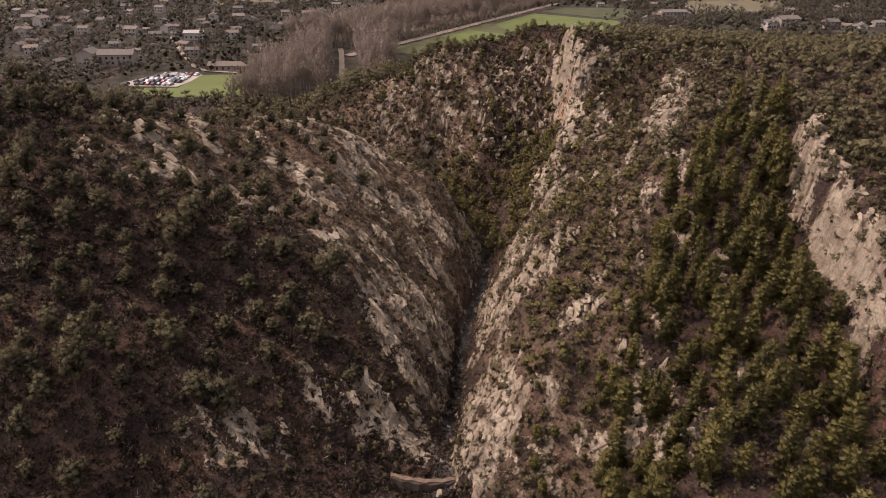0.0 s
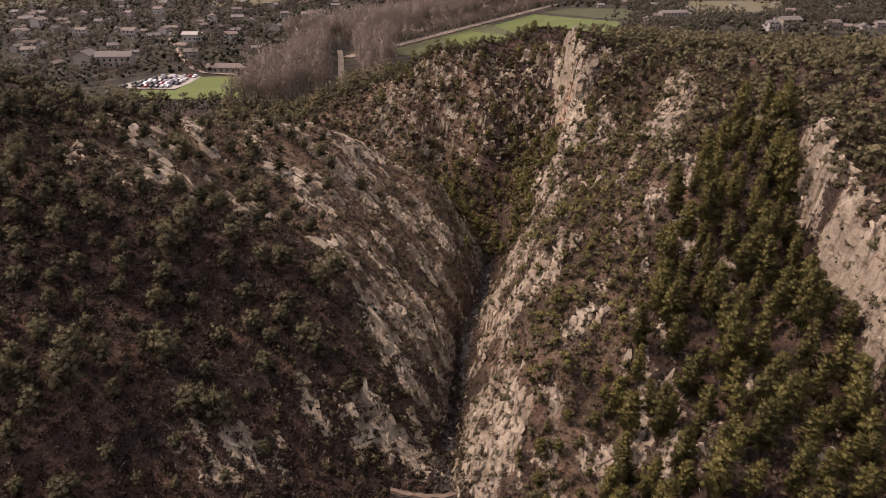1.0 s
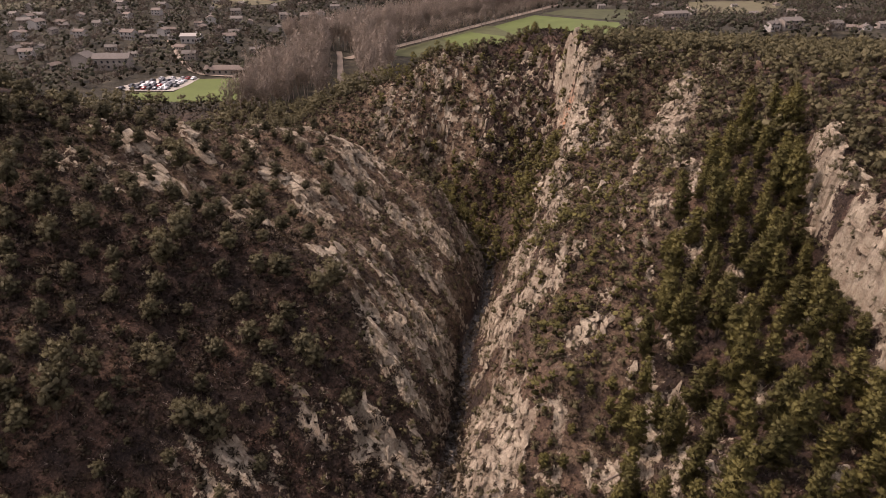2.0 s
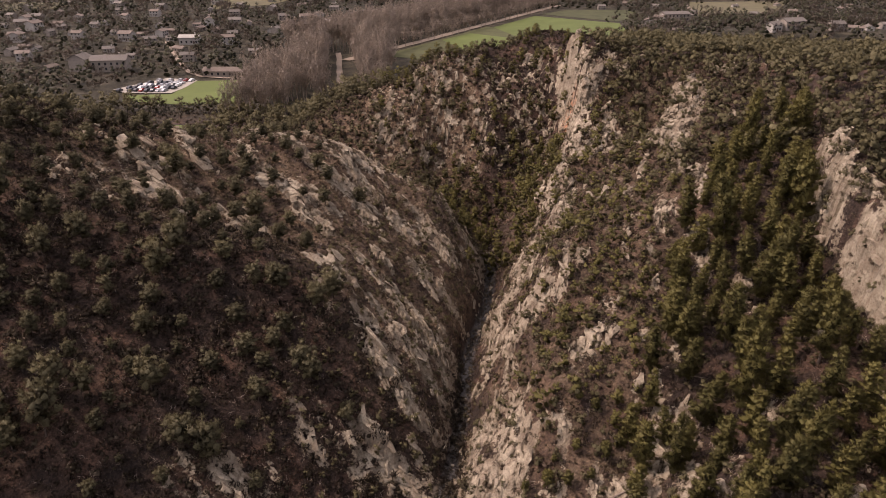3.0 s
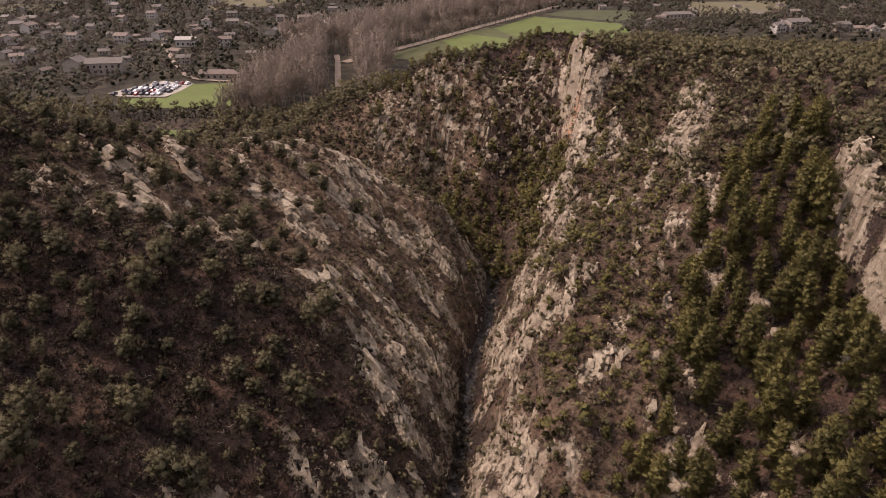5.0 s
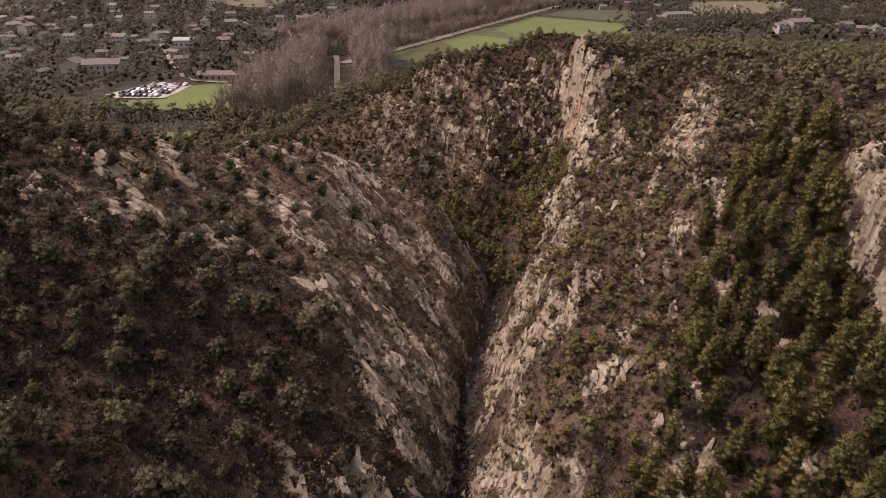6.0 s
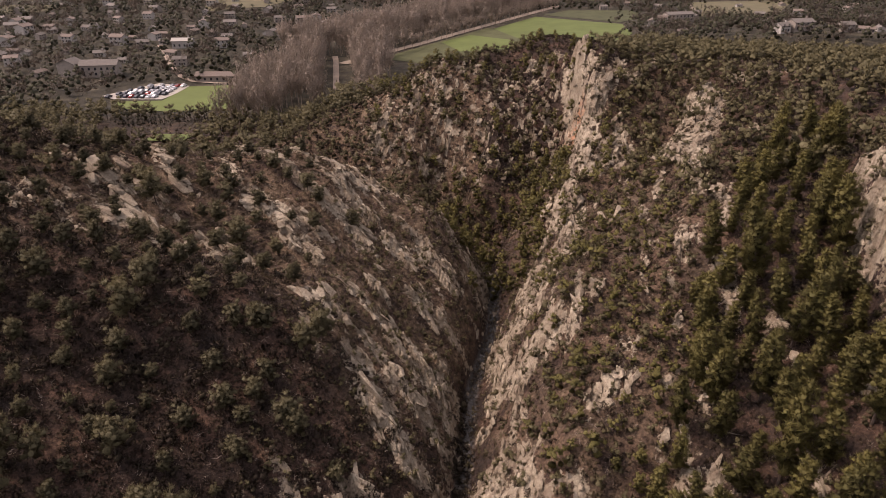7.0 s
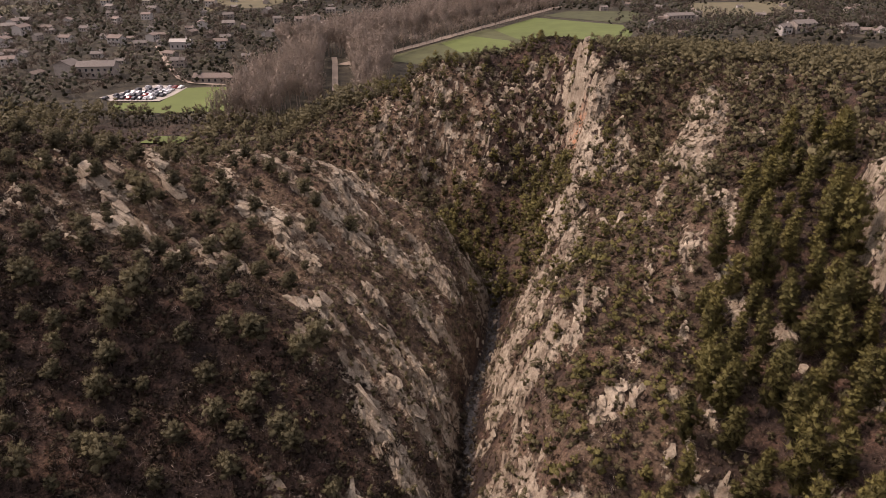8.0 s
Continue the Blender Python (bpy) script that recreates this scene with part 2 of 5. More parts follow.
def hills(x, y):
    """Smooth height of the hills within the sections."""
    s = np.clip(x - stream_x(y), OFFSETS[0], OFFSETS[-1])
    yy = np.clip(y, STATIONS[0], STATIONS[-1])
    i, t, h, m = hermite(OFFSETS, TABLE, s)
    h00, h10, h01, h11 = 2 * t**3 - 3 * t**2 + 1, t**3 - 2 * t**2 + t, -2 * t**3 + 3 * t**2, t**3 - t**2
    j = np.clip(np.searchsorted(STATIONS, yy) - 1, 0, len(STATIONS) - 2)
    u = np.clip((yy - STATIONS[j]) / (STATIONS[j + 1] - STATIONS[j]), 0, 1)

    def row(k):
        k = np.clip(k, 0, len(STATIONS) - 1)
        return h00 * TABLE[k, i] + h10 * h * m[k, i] + h01 * TABLE[k, i + 1] + h11 * h * m[k, i + 1]

    p0, p1, p2, p3 = row(j - 1), row(j), row(j + 1), row(j + 2)
    return p1 + 0.5 * u * (p2 - p0 + u * (2 * p0 - 5 * p1 + 4 * p2 - p3 + u * (3 * (p1 - p2) + p3 - p0)))


def smooth(a, b, v):
    t = np.clip((v - a) / (b - a), 0, 1)
    return t * t * (3 - 2 * t)


def lattice(ix, iy, seed):
    h = np.sin(ix * 127.1 + iy * 311.7 + seed * 74.7) * 43758.5453
    return h - np.floor(h)


def noise2(x, y, seed=0):
    """Value noise from -1 to 1."""
    ix, iy = np.floor(x), np.floor(y)
    fx, fy = x - ix, y - iy
    fx, fy = fx * fx * (3 - 2 * fx), fy * fy * (3 - 2 * fy)
    a, b = lattice(ix, iy, seed), lattice(ix + 1, iy, seed)
    c, d = lattice(ix, iy + 1, seed), lattice(ix + 1, iy + 1, seed)
    return 2 * (a + (b - a) * fx + (c - a) * fy + (a - b - c + d) * fx * fy) - 1


def fbm(x, y, seed=0, octaves=4):
    total, amp = 0.0, 0.5
    for k in range(octaves):
        total = total + amp * noise2(x * 2.03**k + 17.3 * k, y * 2.03**k - 9.1 * k, seed + k)
        amp *= 0.5
    return total


def valley(x, y):
    """The cultivated plain behind the hills, rising gently, with far hills beyond it."""
    z = 37.0 + 0.045 * np.clip(y - 390, 0, 500) * smooth(-60, -180, x)
    z = z + 20 * np.exp(-(((x - 250) / 120) ** 2) - ((y - 450) / 90) ** 2)
    far = np.hypot(x, y - 300)
    return z + 60 * smooth(1000, 3500, far) * (0.6 + fbm(x / 900, y / 900, 5, 3))


# cliffs: along a line x(y) the ground drops on its west side; y, x and half drop
EAST_CLIFF = ([50, 60, 78, 92, 104, 116, 126], [52.5, 56, 59.5, 61, 63.5, 68.5, 73], [0, 3.6, 4.8, 5.0, 5.0, 3.5, 0])
TOOTH_CLIFF = ([178, 187, 197, 208, 217, 226], [36, 38, 38.5, 39, 39.5, 40], [0, 6.5, 9.0, 9.0, 6.0, 0])
RIM_CLIFF = ([136, 144, 156, 166, 178, 190], [18, 21.5, 26, 30.5, 34, 36], [0, 2.0, 3.2, 3.2, 2.0, 0])
KNOLL_CLIFF = ([140, 148, 158, 168, 178, 186], [46, 48, 52, 57, 62, 66], [0, 1.5, 2.0, 2.0, 1.5, 0])


def cliffs(x, y):
    out = 0.0
    for ys, xs, drop in (EAST_CLIFF, TOOTH_CLIFF, RIM_CLIFF, KNOLL_CLIFF):
        d = x - np.interp(y, ys, xs) - 0.8 * noise2(y / 3.0, y * 0 + 2.0, 41)
        out = out + np.interp(y, ys, drop, 0, 0) * np.tanh(d / 1.0) * np.exp(-((d / 8.0) ** 2))
    return out


def land(x, y):
    """Smooth height of the whole land."""
    x, y = np.broadcast_arrays(np.asarray(x, float), np.asarray(y, float))
    s = x - stream_x(y)
    keep = smooth(340, 285, y) * smooth(-330, -190, s) * smooth(330, 165, s)
    back = smooth(-60, 15, y)
    near = hills(x, y)
    rough = 0.7 * fbm(x / 14, y / 14, 3, 3) * smooth(4, 12, np.abs(s))
    near = near + cliffs(x, y)
    z = near * back + (58 + 8 * fbm(x / 60, y / 60, 9, 3)) * (1 - back) + rough
    side = np.where(y < 250, 70 + 10 * fbm(x / 120, y / 120, 4, 3), valley(x, y))
    side = valley(x, y) + (side - valley(x, y)) * smooth(420, 180, y) * smooth(1400, 300, np.abs(s))
    return z * keep + side * (1 - keep)
# ---- end of the land's shape ----


# ---- meshes ----
def fast_mesh(name, v, f, material=None, normals=None, **attrs):
    """A mesh from vertex and face arrays; attrs are one number a vertex, normals soften foliage."""
    me = bpy.data.meshes.new(name)
    v, f = np.asarray(v, np.float32), np.asarray(f, np.int32)
    k = f.shape[1]
    me.vertices.add(len(v))
    me.vertices.foreach_set("co", v.ravel())
    me.loops.add(f.size)
    me.loops.foreach_set("vertex_index", f.ravel())
    me.polygons.add(len(f))
    me.polygons.foreach_set("loop_start", np.arange(0, f.size, k, dtype=np.int32))
    for key, values in attrs.items():
        me.attributes.new(key, "FLOAT", "POINT").data.foreach_set("value", np.asarray(values, np.float32))
    me.polygons.foreach_set("use_smooth", np.full(len(f), normals is not None))
    me.update(calc_edges=True)
    me.validate()
    if normals is not None:
        me.attributes.new("custom_normal", "FLOAT_VECTOR", "POINT").data.foreach_set("vector", np.asarray(normals, np.float32).ravel())
    if material:
        me.materials.append(material)
    return me


def mesh_of(bm, name, material):
    me = bpy.data.meshes.new(name)
    bmesh.ops.recalc_face_normals(bm, faces=bm.faces[:])
    bm.to_mesh(me)
    bm.free()
    me.materials.append(material)
    return me


def part(name, mesh, parent, label="", at=None):
    ob = new(name, mesh)
    ob.parent = parent
    if at is not None:
        ob.matrix_basis = at
    if label:
        ob["label"] = label
    return ob


def box(bm, x0, x1, y0, y1, z0, z1):
    v = [bm.verts.new((x, y, z)) for z in (z0, z1) for x, y in ((x0, y0), (x1, y0), (x1, y1), (x0, y1))]
    for q in ((3, 2, 1, 0), (4, 5, 6, 7), (0, 1, 5, 4), (1, 2, 6, 5), (2, 3, 7, 6), (3, 0, 4, 7)):
        bm.faces.new([v[i] for i in q])
    return v


def rod(points, radii, sides=5):
    """Vertices and triangles of a bent tapered rod."""
    pts = np.asarray(points, float)
    rings, faces = [], []
    for k, (p, r) in enumerate(zip(pts, radii)):
        d = pts[min(k + 1, len(pts) - 1)] - pts[max(k - 1, 0)]
        d = d / (np.linalg.norm(d) + 1e-9)
        a = np.cross(d, (0.31, 0.87, 0.11))
        a /= np.linalg.norm(a) + 1e-9
        b = np.cross(d, a)
        ang = np.linspace(0, 2 * np.pi, sides, endpoint=False)
        rings.append(p + r * (np.cos(ang)[:, None] * a + np.sin(ang)[:, None] * b))
    for k in range(len(pts) - 1):
        for i in range(sides):
            j = (i + 1) % sides
            q = (k * sides + i, k * sides + j, (k + 1) * sides + j, (k + 1) * sides + i)
            faces += [(q[0], q[1], q[2]), (q[0], q[2], q[3])]
    return np.concatenate(rings), np.array(faces)


def joined(pieces):
    vs, fs, n = [], [], 0
    for v, f in pieces:
        vs.append(v)
        fs.append(np.asarray(f) + n)
        n += len(v)
    return np.concatenate(vs), np.concatenate(fs)


def tufts(rng, centres, outward, size, blades, width, stray=0.75):
    """A spray of narrow leaf triangles round each centre; also one tone a vertex."""
    n = len(centres)
    c = np.repeat(centres, blades, 0)
    d = rng.normal(size=(n * blades, 3)) * stray + np.repeat(outward, blades, 0)
    d /= np.linalg.norm(d, axis=1, keepdims=True)
    side = np.cross(d, rng.normal(size=d.shape))
    side /= np.linalg.norm(side, axis=1, keepdims=True)
    ln = size * rng.uniform(0.6, 1.25, (len(c), 1))
    c = c + rng.normal(size=c.shape) * size * 0.25
    v = np.stack([c - side * width * ln * 0.5, c + side * width * ln * 0.5, c + d * ln], 1).reshape(-1, 3)
    f = np.arange(len(v)).reshape(-1, 3)
    own = np.clip(rng.normal(0.5, 0.09, n), 0, 1)
    return v, f, np.repeat(own, blades * 3)


GOLD = (1 + 5**0.5) / 2
ICO = np.array([(-1, GOLD, 0), (1, GOLD, 0), (-1, -GOLD, 0), (1, -GOLD, 0), (0, -1, GOLD), (0, 1, GOLD), (0, -1, -GOLD), (0, 1, -GOLD), (GOLD, 0, -1), (GOLD, 0, 1), (-GOLD, 0, -1), (-GOLD, 0, 1)]) / math.hypot(1, GOLD)
ICO_FACES = np.array([[int(c, 16) for c in q] for q in "0b5 051 017 07a 0ab 159 5b4 ba2 a76 718 394 342 326 368 389 495 24b 62a 867 981".split()])


def puffs(rng, centres, radii, blades, length, width, flat=0.8, body=0.68, stray=0.4, rise=0.45, mixed=0.09):
    """Sprays of needles: narrow blades that stand out from a small close body. Returns vertices, faces, tones, normals."""
    centres, radii = np.asarray(centres, float), np.asarray(radii, float)
    n = len(centres)
    own = np.clip(rng.normal(0.5, 0.06, n), 0, 1)
    d = rng.normal(size=(n, blades, 3)) + (0, 0, 0.25)
    d /= np.linalg.norm(d, axis=2, keepdims=True)
    base = centres[:, None] + d * (radii[:, None] * rng.uniform(0.3, 0.95, (n, blades)))[..., None] * (1, 1, flat)
    tip = d + rng.normal(size=d.shape) * stray + (0, 0, rise)
    tip /= np.linalg.norm(tip, axis=2, keepdims=True)
    side = np.cross(tip, rng.normal(size=d.shape))
    side /= np.linalg.norm(side, axis=2, keepdims=True)
    ln = length * rng.uniform(0.6, 1.3, (n, blades, 1))
    v = np.stack([base - side * width * 0.5, base + side * width * 0.5, base + tip * ln], 2).reshape(-1, 3)
    f = np.arange(n * blades * 3).reshape(-1, 3)
    tone = np.repeat(np.clip(own[:, None] + rng.normal(size=(n, blades)) * mixed, 0, 1).ravel(), 3)
    nm = np.repeat(d.reshape(-1, 3), 3, 0)
    if body:
        q, _ = np.linalg.qr(rng.normal(size=(n, 3, 3)))
        way = np.einsum("kj,nij->nki", ICO, q)
        core = centres[:, None] + way * (radii[:, None] * body * rng.uniform(0.6, 1.2, (n, 12)))[..., None] * (1, 1, flat)
        f = np.concatenate([f, (ICO_FACES[None] + 12 * np.arange(n)[:, None, None]).reshape(-1, 3) + len(v)])
        v = np.concatenate([v, core.reshape(-1, 3)])
        tone = np.concatenate([tone, np.repeat(own * 0.95, 12)])
        nm = np.concatenate([nm, way.reshape(-1, 3)])
    return v, f, tone, nm


def block_shape(seed, points=13):
    rng = np.random.default_rng(seed)
    bm = bmesh.new()
    q = rng.normal(size=(points, 3))
    q /= (np.abs(q) ** 5).sum(1, keepdims=True) ** 0.2
    for c in q * rng.uniform(0.40, 0.52, (points, 1)):
        bm.verts.new(c)
    hull = bmesh.ops.convex_hull(bm, input=bm.verts[:])
    loose = list({g for g in hull["geom_interior"] + hull["geom_unused"] if isinstance(g, bmesh.types.BMVert)})
    bmesh.ops.delete(bm, geom=loose, context="VERTS")
    bmesh.ops.triangulate(bm, faces=bm.faces[:])
    bmesh.ops.recalc_face_normals(bm, faces=bm.faces[:])
    bm.verts.index_update()
    v = np.array([tuple(a.co) for a in bm.verts])
    f = np.array([[a.index for a in face.verts] for face in bm.faces])
    bm.free()
    return v, f


def rounded(v, rng, centre, radii):
    """Normals that turn round the whole crown, so that it is shaded as one soft body."""
    n = (v - np.asarray(centre)) / np.asarray(radii) ** 1.0
    n = n / (np.linalg.norm(n, axis=1, keepdims=True) + 1e-6)
    n = n + np.repeat(rng.normal(size=(len(v) // 3 + 1, 3)), 3, 0)[: len(v)] * 0.16
    return n / (np.linalg.norm(n, axis=1, keepdims=True) + 1e-6)


def pine_shape(seed, height, spread, cone, limbs, blades, puff, base, leaf=(0.34, 0.11)):
    """Trunk with limbs, and a crown of needle tufts at their ends. cone 1: pointed, 0: round."""
    rng = np.random.default_rng(seed)
    lean = rng.normal(size=2) * 0.05 * height
    trunk_pts = [(lean[0] * t**2, lean[1] * t**2, height * t - 0.4 * (t == 0)) for t in (0, 0.25, 0.5, 0.75, 0.95)]
    r0 = 0.022 * height
    wood = [rod(trunk_pts, [r0 * (1 - 0.85 * t) for t in (0, 0.25, 0.5, 0.75, 1)], 6)]
    cs, rs = [], []
    for k in range(limbs):
        t = base + (1 - base) * ((k + rng.uniform(0, 0.9)) / limbs)
        ang = k * 2.4 + rng.uniform(-0.5, 0.5)
        u = (t - base) / (1 - base)
        reach = spread * (cone * (1.02 - u) ** 0.8 + (1 - cone) * math.sqrt(max(0.03, 1 - (1.7 * u - 0.75) ** 2))) * rng.uniform(0.55, 1.15)
        start = np.array([lean[0] * t**2, lean[1] * t**2, height * t])
        rise = 0.2 + 0.45 * u + rng.normal() * 0.12
        way = np.array([math.cos(ang), math.sin(ang), rise])
        tip = start + way * reach * 0.85
        if k % 2 == 0:
            wood.append(rod([start, (start + tip) / 2 + (0, 0, 0.06 * reach), tip], [r0 * 0.35 * (1.1 - u), r0 * 0.2, 0.012], 3))
        at = (1.0, 0.62, 0.25) if reach > 2.6 * puff else (1.0, 0.45) if reach > 1.4 * puff else (0.8,)
        for a in at:
            cs.append(start + (tip - start) * a + rng.normal(size=3) * 0.2 * puff)
            rs.append(puff * rng.uniform(0.7, 1.25) * (0.75 + 0.4 * (1 - u)))
    cs.append(np.array([lean[0], lean[1], height * 0.98]))
    rs.append(puff * 0.7)
    v, f, tone, nm = puffs(rng, cs, rs, blades, leaf[0], leaf[1])
    whole = rounded(v, rng, (lean[0] * 0.3, lean[1] * 0.3, height * (0.45 + 0.5 * base)), (spread, spread, height * (1 - base) * 0.6))
    nm = nm * 0.25 + whole * 0.95
    return joined(wood), (v, f, tone, nm / (np.linalg.norm(nm, axis=1, keepdims=True) + 1e-6))


def bare_shape(seed, height, spread, limbs, per, blades, width=0.10, twig=0.085, upright=0.5):
    """A leafless broad tree: forked limbs and a haze of twigs."""
    rng = np.random.default_rng(seed)
    r0 = 0.012 * height
    wood = [rod([(0, 0, -0.5), (0.1, 0, height * 0.3), (0, 0.2, height * 0.62)], [r0, r0 * 0.75, r0 * 0.3], 6)]
    cs, outs = [], []
    for k in range(limbs):
        t = rng.uniform(0.22, 0.62)
        ang = k * 2.4 + rng.uniform(-0.5, 0.5)
        start = np.array([0, 0, height * t])
        end = np.array([math.cos(ang) * spread * rng.uniform(0.4, 1.0), math.sin(ang) * spread * rng.uniform(0.4, 1.0), height * rng.uniform(0.62, 1.0)])
        midp = start * 0.5 + end * 0.5 + np.array([math.cos(ang), math.sin(ang), 0]) * spread * 0.15
        wood.append(rod([start, midp, end], [r0 * 0.45, r0 * 0.22, 0.03], 3))
        s = rng.uniform(0.2, 1.05, per)[:, None]
        c = start * (1 - s) ** 2 + 2 * midp * s * (1 - s) + end * s**2 + rng.normal(size=(per, 3)) * 0.13 * spread
        cs.append(c)
        outs.append(np.tile(((end - start) / np.linalg.norm(end - start)) * 0.8 + np.array([0, 0, upright]), (per, 1)))
    v, f, tone = tufts(rng, np.concatenate(cs), np.concatenate(outs), height * twig, blades, width, 0.75 / (0.5 + upright))
    crown = v, f, tone, rounded(v, rng, (0, 0, height * 0.6), (spread, spread, height * 0.45))
    return joined(wood), crown


def scatter(shapes, places, rng, lo, hi, which=1):
    """Copies of crowns (or wood) at places x, y, z, joined; tone shifts tree by tree."""
    vs, fs, ts, ns, n = [], [], [], [], 0
    for p in places:
        shape = shapes[rng.integers(len(shapes))][which]
        v, f, tone, nm = shape if len(shape) == 4 else (*shape, np.full(len(shape[0]), 0.5), np.zeros((len(shape[0]), 3)))
        a, k = rng.uniform(0, 6.28), rng.uniform(lo, hi)
        c, s = math.cos(a) * k, math.sin(a) * k
        w = np.empty_like(v)
        w[:, 0], w[:, 1], w[:, 2] = c * v[:, 0] - s * v[:, 1] + p[0], s * v[:, 0] + c * v[:, 1] + p[1], v[:, 2] * k * rng.uniform(0.9, 1.15) + p[2]
        vs.append(w)
        fs.append(f + n)
        ns.append(np.stack([(c * nm[:, 0] - s * nm[:, 1]) / k, (s * nm[:, 0] + c * nm[:, 1]) / k, nm[:, 2]], 1))
        ts.append(np.where(tone < 0, tone, np.clip(tone * 0.7 + rng.uniform(-0.05, 0.45), 0, 1)))
        n += len(v)
    return np.concatenate(vs), np.concatenate(fs), np.concatenate(ts), np.concatenate(ns)



# ---- rock: where it comes to the surface and how it is broken ----
def zone(x, y, cx, cy, rx, ry, turn=0.0):
    """1 in the middle of a tilted ellipse, 0 outside."""
    a = radians(turn)
    u, v = (x - cx) * math.cos(a) + (y - cy) * math.sin(a), -(x - cx) * math.sin(a) + (y - cy) * math.cos(a)
    return smooth(1.25, 0.6, np.hypot(u / rx, v / ry))


# outcrops: x, y, half length, half width, turn, strength
OUTCROPS = [
    (-53, 112, 4, 2.2, 20, 1.0), (-44, 110, 6, 2.5, -35, 1.0), (-36, 129, 5, 1.6, -30, 0.75), (-21, 106, 4.5, 3, -20, 1.0),
    (-9, 134, 4, 5, 25, 1.0), (-26, 66, 6, 4.0, -20, 0.98), (-35, 64, 6, 3.2, -15, 0.92), (-31, 61, 5, 2.5, 0, 0.85), (-20, 149, 5, 2.5, -25, 1.0),
    (-60, 121, 8, 2, -30, 0.55), (-50, 130, 8, 2, -35, 0.55), (57, 160, 6, 24, -20, 1.5), (52, 160, 4, 9, -25, 1.2), (49.5, 140, 3, 5, -20, 1.0), (74, 182, 6, 5, 0, 0.9), (83, 181, 5, 4, 0, 0.8), (67, 148, 4, 3.5, 0, 0.8), (37, 129, 2, 8, -25, 0.8),
    (57, 62, 4, 7, -20, 0.8), (52, 77, 2.0, 2.0, 0, 1.0),
]
MORE_OUTCROPS = [
    (45, 51, 1.2, 4.5, -38, 0.9), (49, 57, 1.0, 3.0, -42, 0.8), (53, 128, 2, 2, 0, 0.7),
    (39, 209, 3.4, 14, 4, 1.15), (-19, 211, 3.5, 10, -12, 1.15), (41, 190, 4, 12, -10, 0.8),
]


def west_strip(x, y):
    """Bedding of the west wall: strips that run down towards the gorge."""
    w = 0.8 * fbm(x / 6, y / 6, 51, 2)
    return fbm((0.62 * x + 0.78 * y + w) / 3.4, (-0.78 * x + 0.62 * y) / 11.0, 23, 3)


def east_strip(x, y):
    w = 0.8 * fbm(x / 6, y / 6, 53, 2)
    return fbm((0.97 * x - 0.23 * y + w) / 2.6, (0.23 * x + 0.97 * y) / 7.5, 27, 3)


# clean slabs of the west wall: x, y, half length, half width
SLABS = [(-9, 134, 5.5, 2.2), (-4, 122, 4.5, 1.8), (-5, 84, 3.5, 1.8), (-9, 89.5, 4.0, 2.1), (-13, 97, 3.4, 2.1), (-7, 106, 4.5, 1.8), (1, 121, 3.5, 1.4), (-4, 95, 3.0, 1.3), (-16, 104, 3.0, 1.4), (0.5, 132, 3.5, 1.3), (-12, 118, 3.5, 1.4), (-17, 140, 4.0, 1.5)]


def rim_line(y):
    """Foot of the bare rim over the basin."""
    return np.interp(y, [112, 124, 132, 141, 153, 161, 170, 178, 200], [0, 8, 13.5, 19.0, 23.5, 27.0, 31.0, 33.0, 35.0])


def rockiness(x, y):
    s = x - stream_x(y)
    rim = x - rim_line(y)
    left = smooth(-30, -11, s) * smooth(-0.7, -1.8, s) * smooth(56, 84, y) * smooth(168, 150, y)
    right = smooth(0.7, 1.8, s) * smooth(-1.0, 0.4, rim) * smooth(23, 13, s - 0.09 * (y - 100)) * smooth(52, 66, y) * smooth(206, 194, y)
    wall = smooth(190, 202, y) * smooth(238, 230, y) * smooth(-45, -36, s) * smooth(32, 22, s)
    m = (0.47 - 0.03 * smooth(118, 140, y)) * left + (0.58 + 0.2 * smooth(128, 142, y) * smooth(7, 3, rim)) * right + 0.39 * wall
    bedded = np.maximum(left, smooth(0, -4, s) * smooth(182, 170, y))
    rib = west_strip(x, y) * bedded + east_strip(x, y) * (1 - bedded)
    broken = smooth(180, 192, y) * smooth(5, -2, rim)
    rib = rib * (1 - broken) + fbm(x / 1.1, y / 1.1, 29, 3) * broken
    cliff = x - np.interp(y, EAST_CLIFF[0], EAST_CLIFF[1])
    m = np.maximum(m, (0.74 + 0.5 * fbm(x / 5, y / 5, 39, 2)) * smooth(-1.4, -0.3, cliff) * smooth(5.2, 3.0, cliff) * smooth(56, 64, y) * smooth(122, 116, y))
    for cx, cy, rx, ry, turn, k in OUTCROPS + MORE_OUTCROPS:
        m = np.maximum(m, 0.72 * k * zone(x, y, cx, cy, rx, ry, turn))
    crest = smooth(104, 118, y) * smooth(168, 152, y) * smooth(-85, -60, s) * smooth(-8, -16, s)
    m = np.maximum(m, 0.37 * crest)
    rubble = smooth(6, 12, s) * smooth(52, 38, s) * smooth(50, 62, y) * smooth(215, 195, y)
    m = np.maximum(m, 0.31 * rubble)
    patchy = 0.24 * fbm(x / 4.0, y / 4.0, 21, 3) + 0.22 * fbm(x / 1.5, y / 1.5, 31, 2) + 0.8 * rib
    m = np.clip(m + patchy * (m > 0.02) + 0.10 * patchy, 0, 1)
    for cx, cy, rx, ry in SLABS:
        m = np.maximum(m, (0.95 + 0.5 * np.minimum(0, patchy)) * zone(x + 0.5 * fbm(y / 2, x / 2, 33, 2), y, cx, cy, rx, ry, -38))
    return m


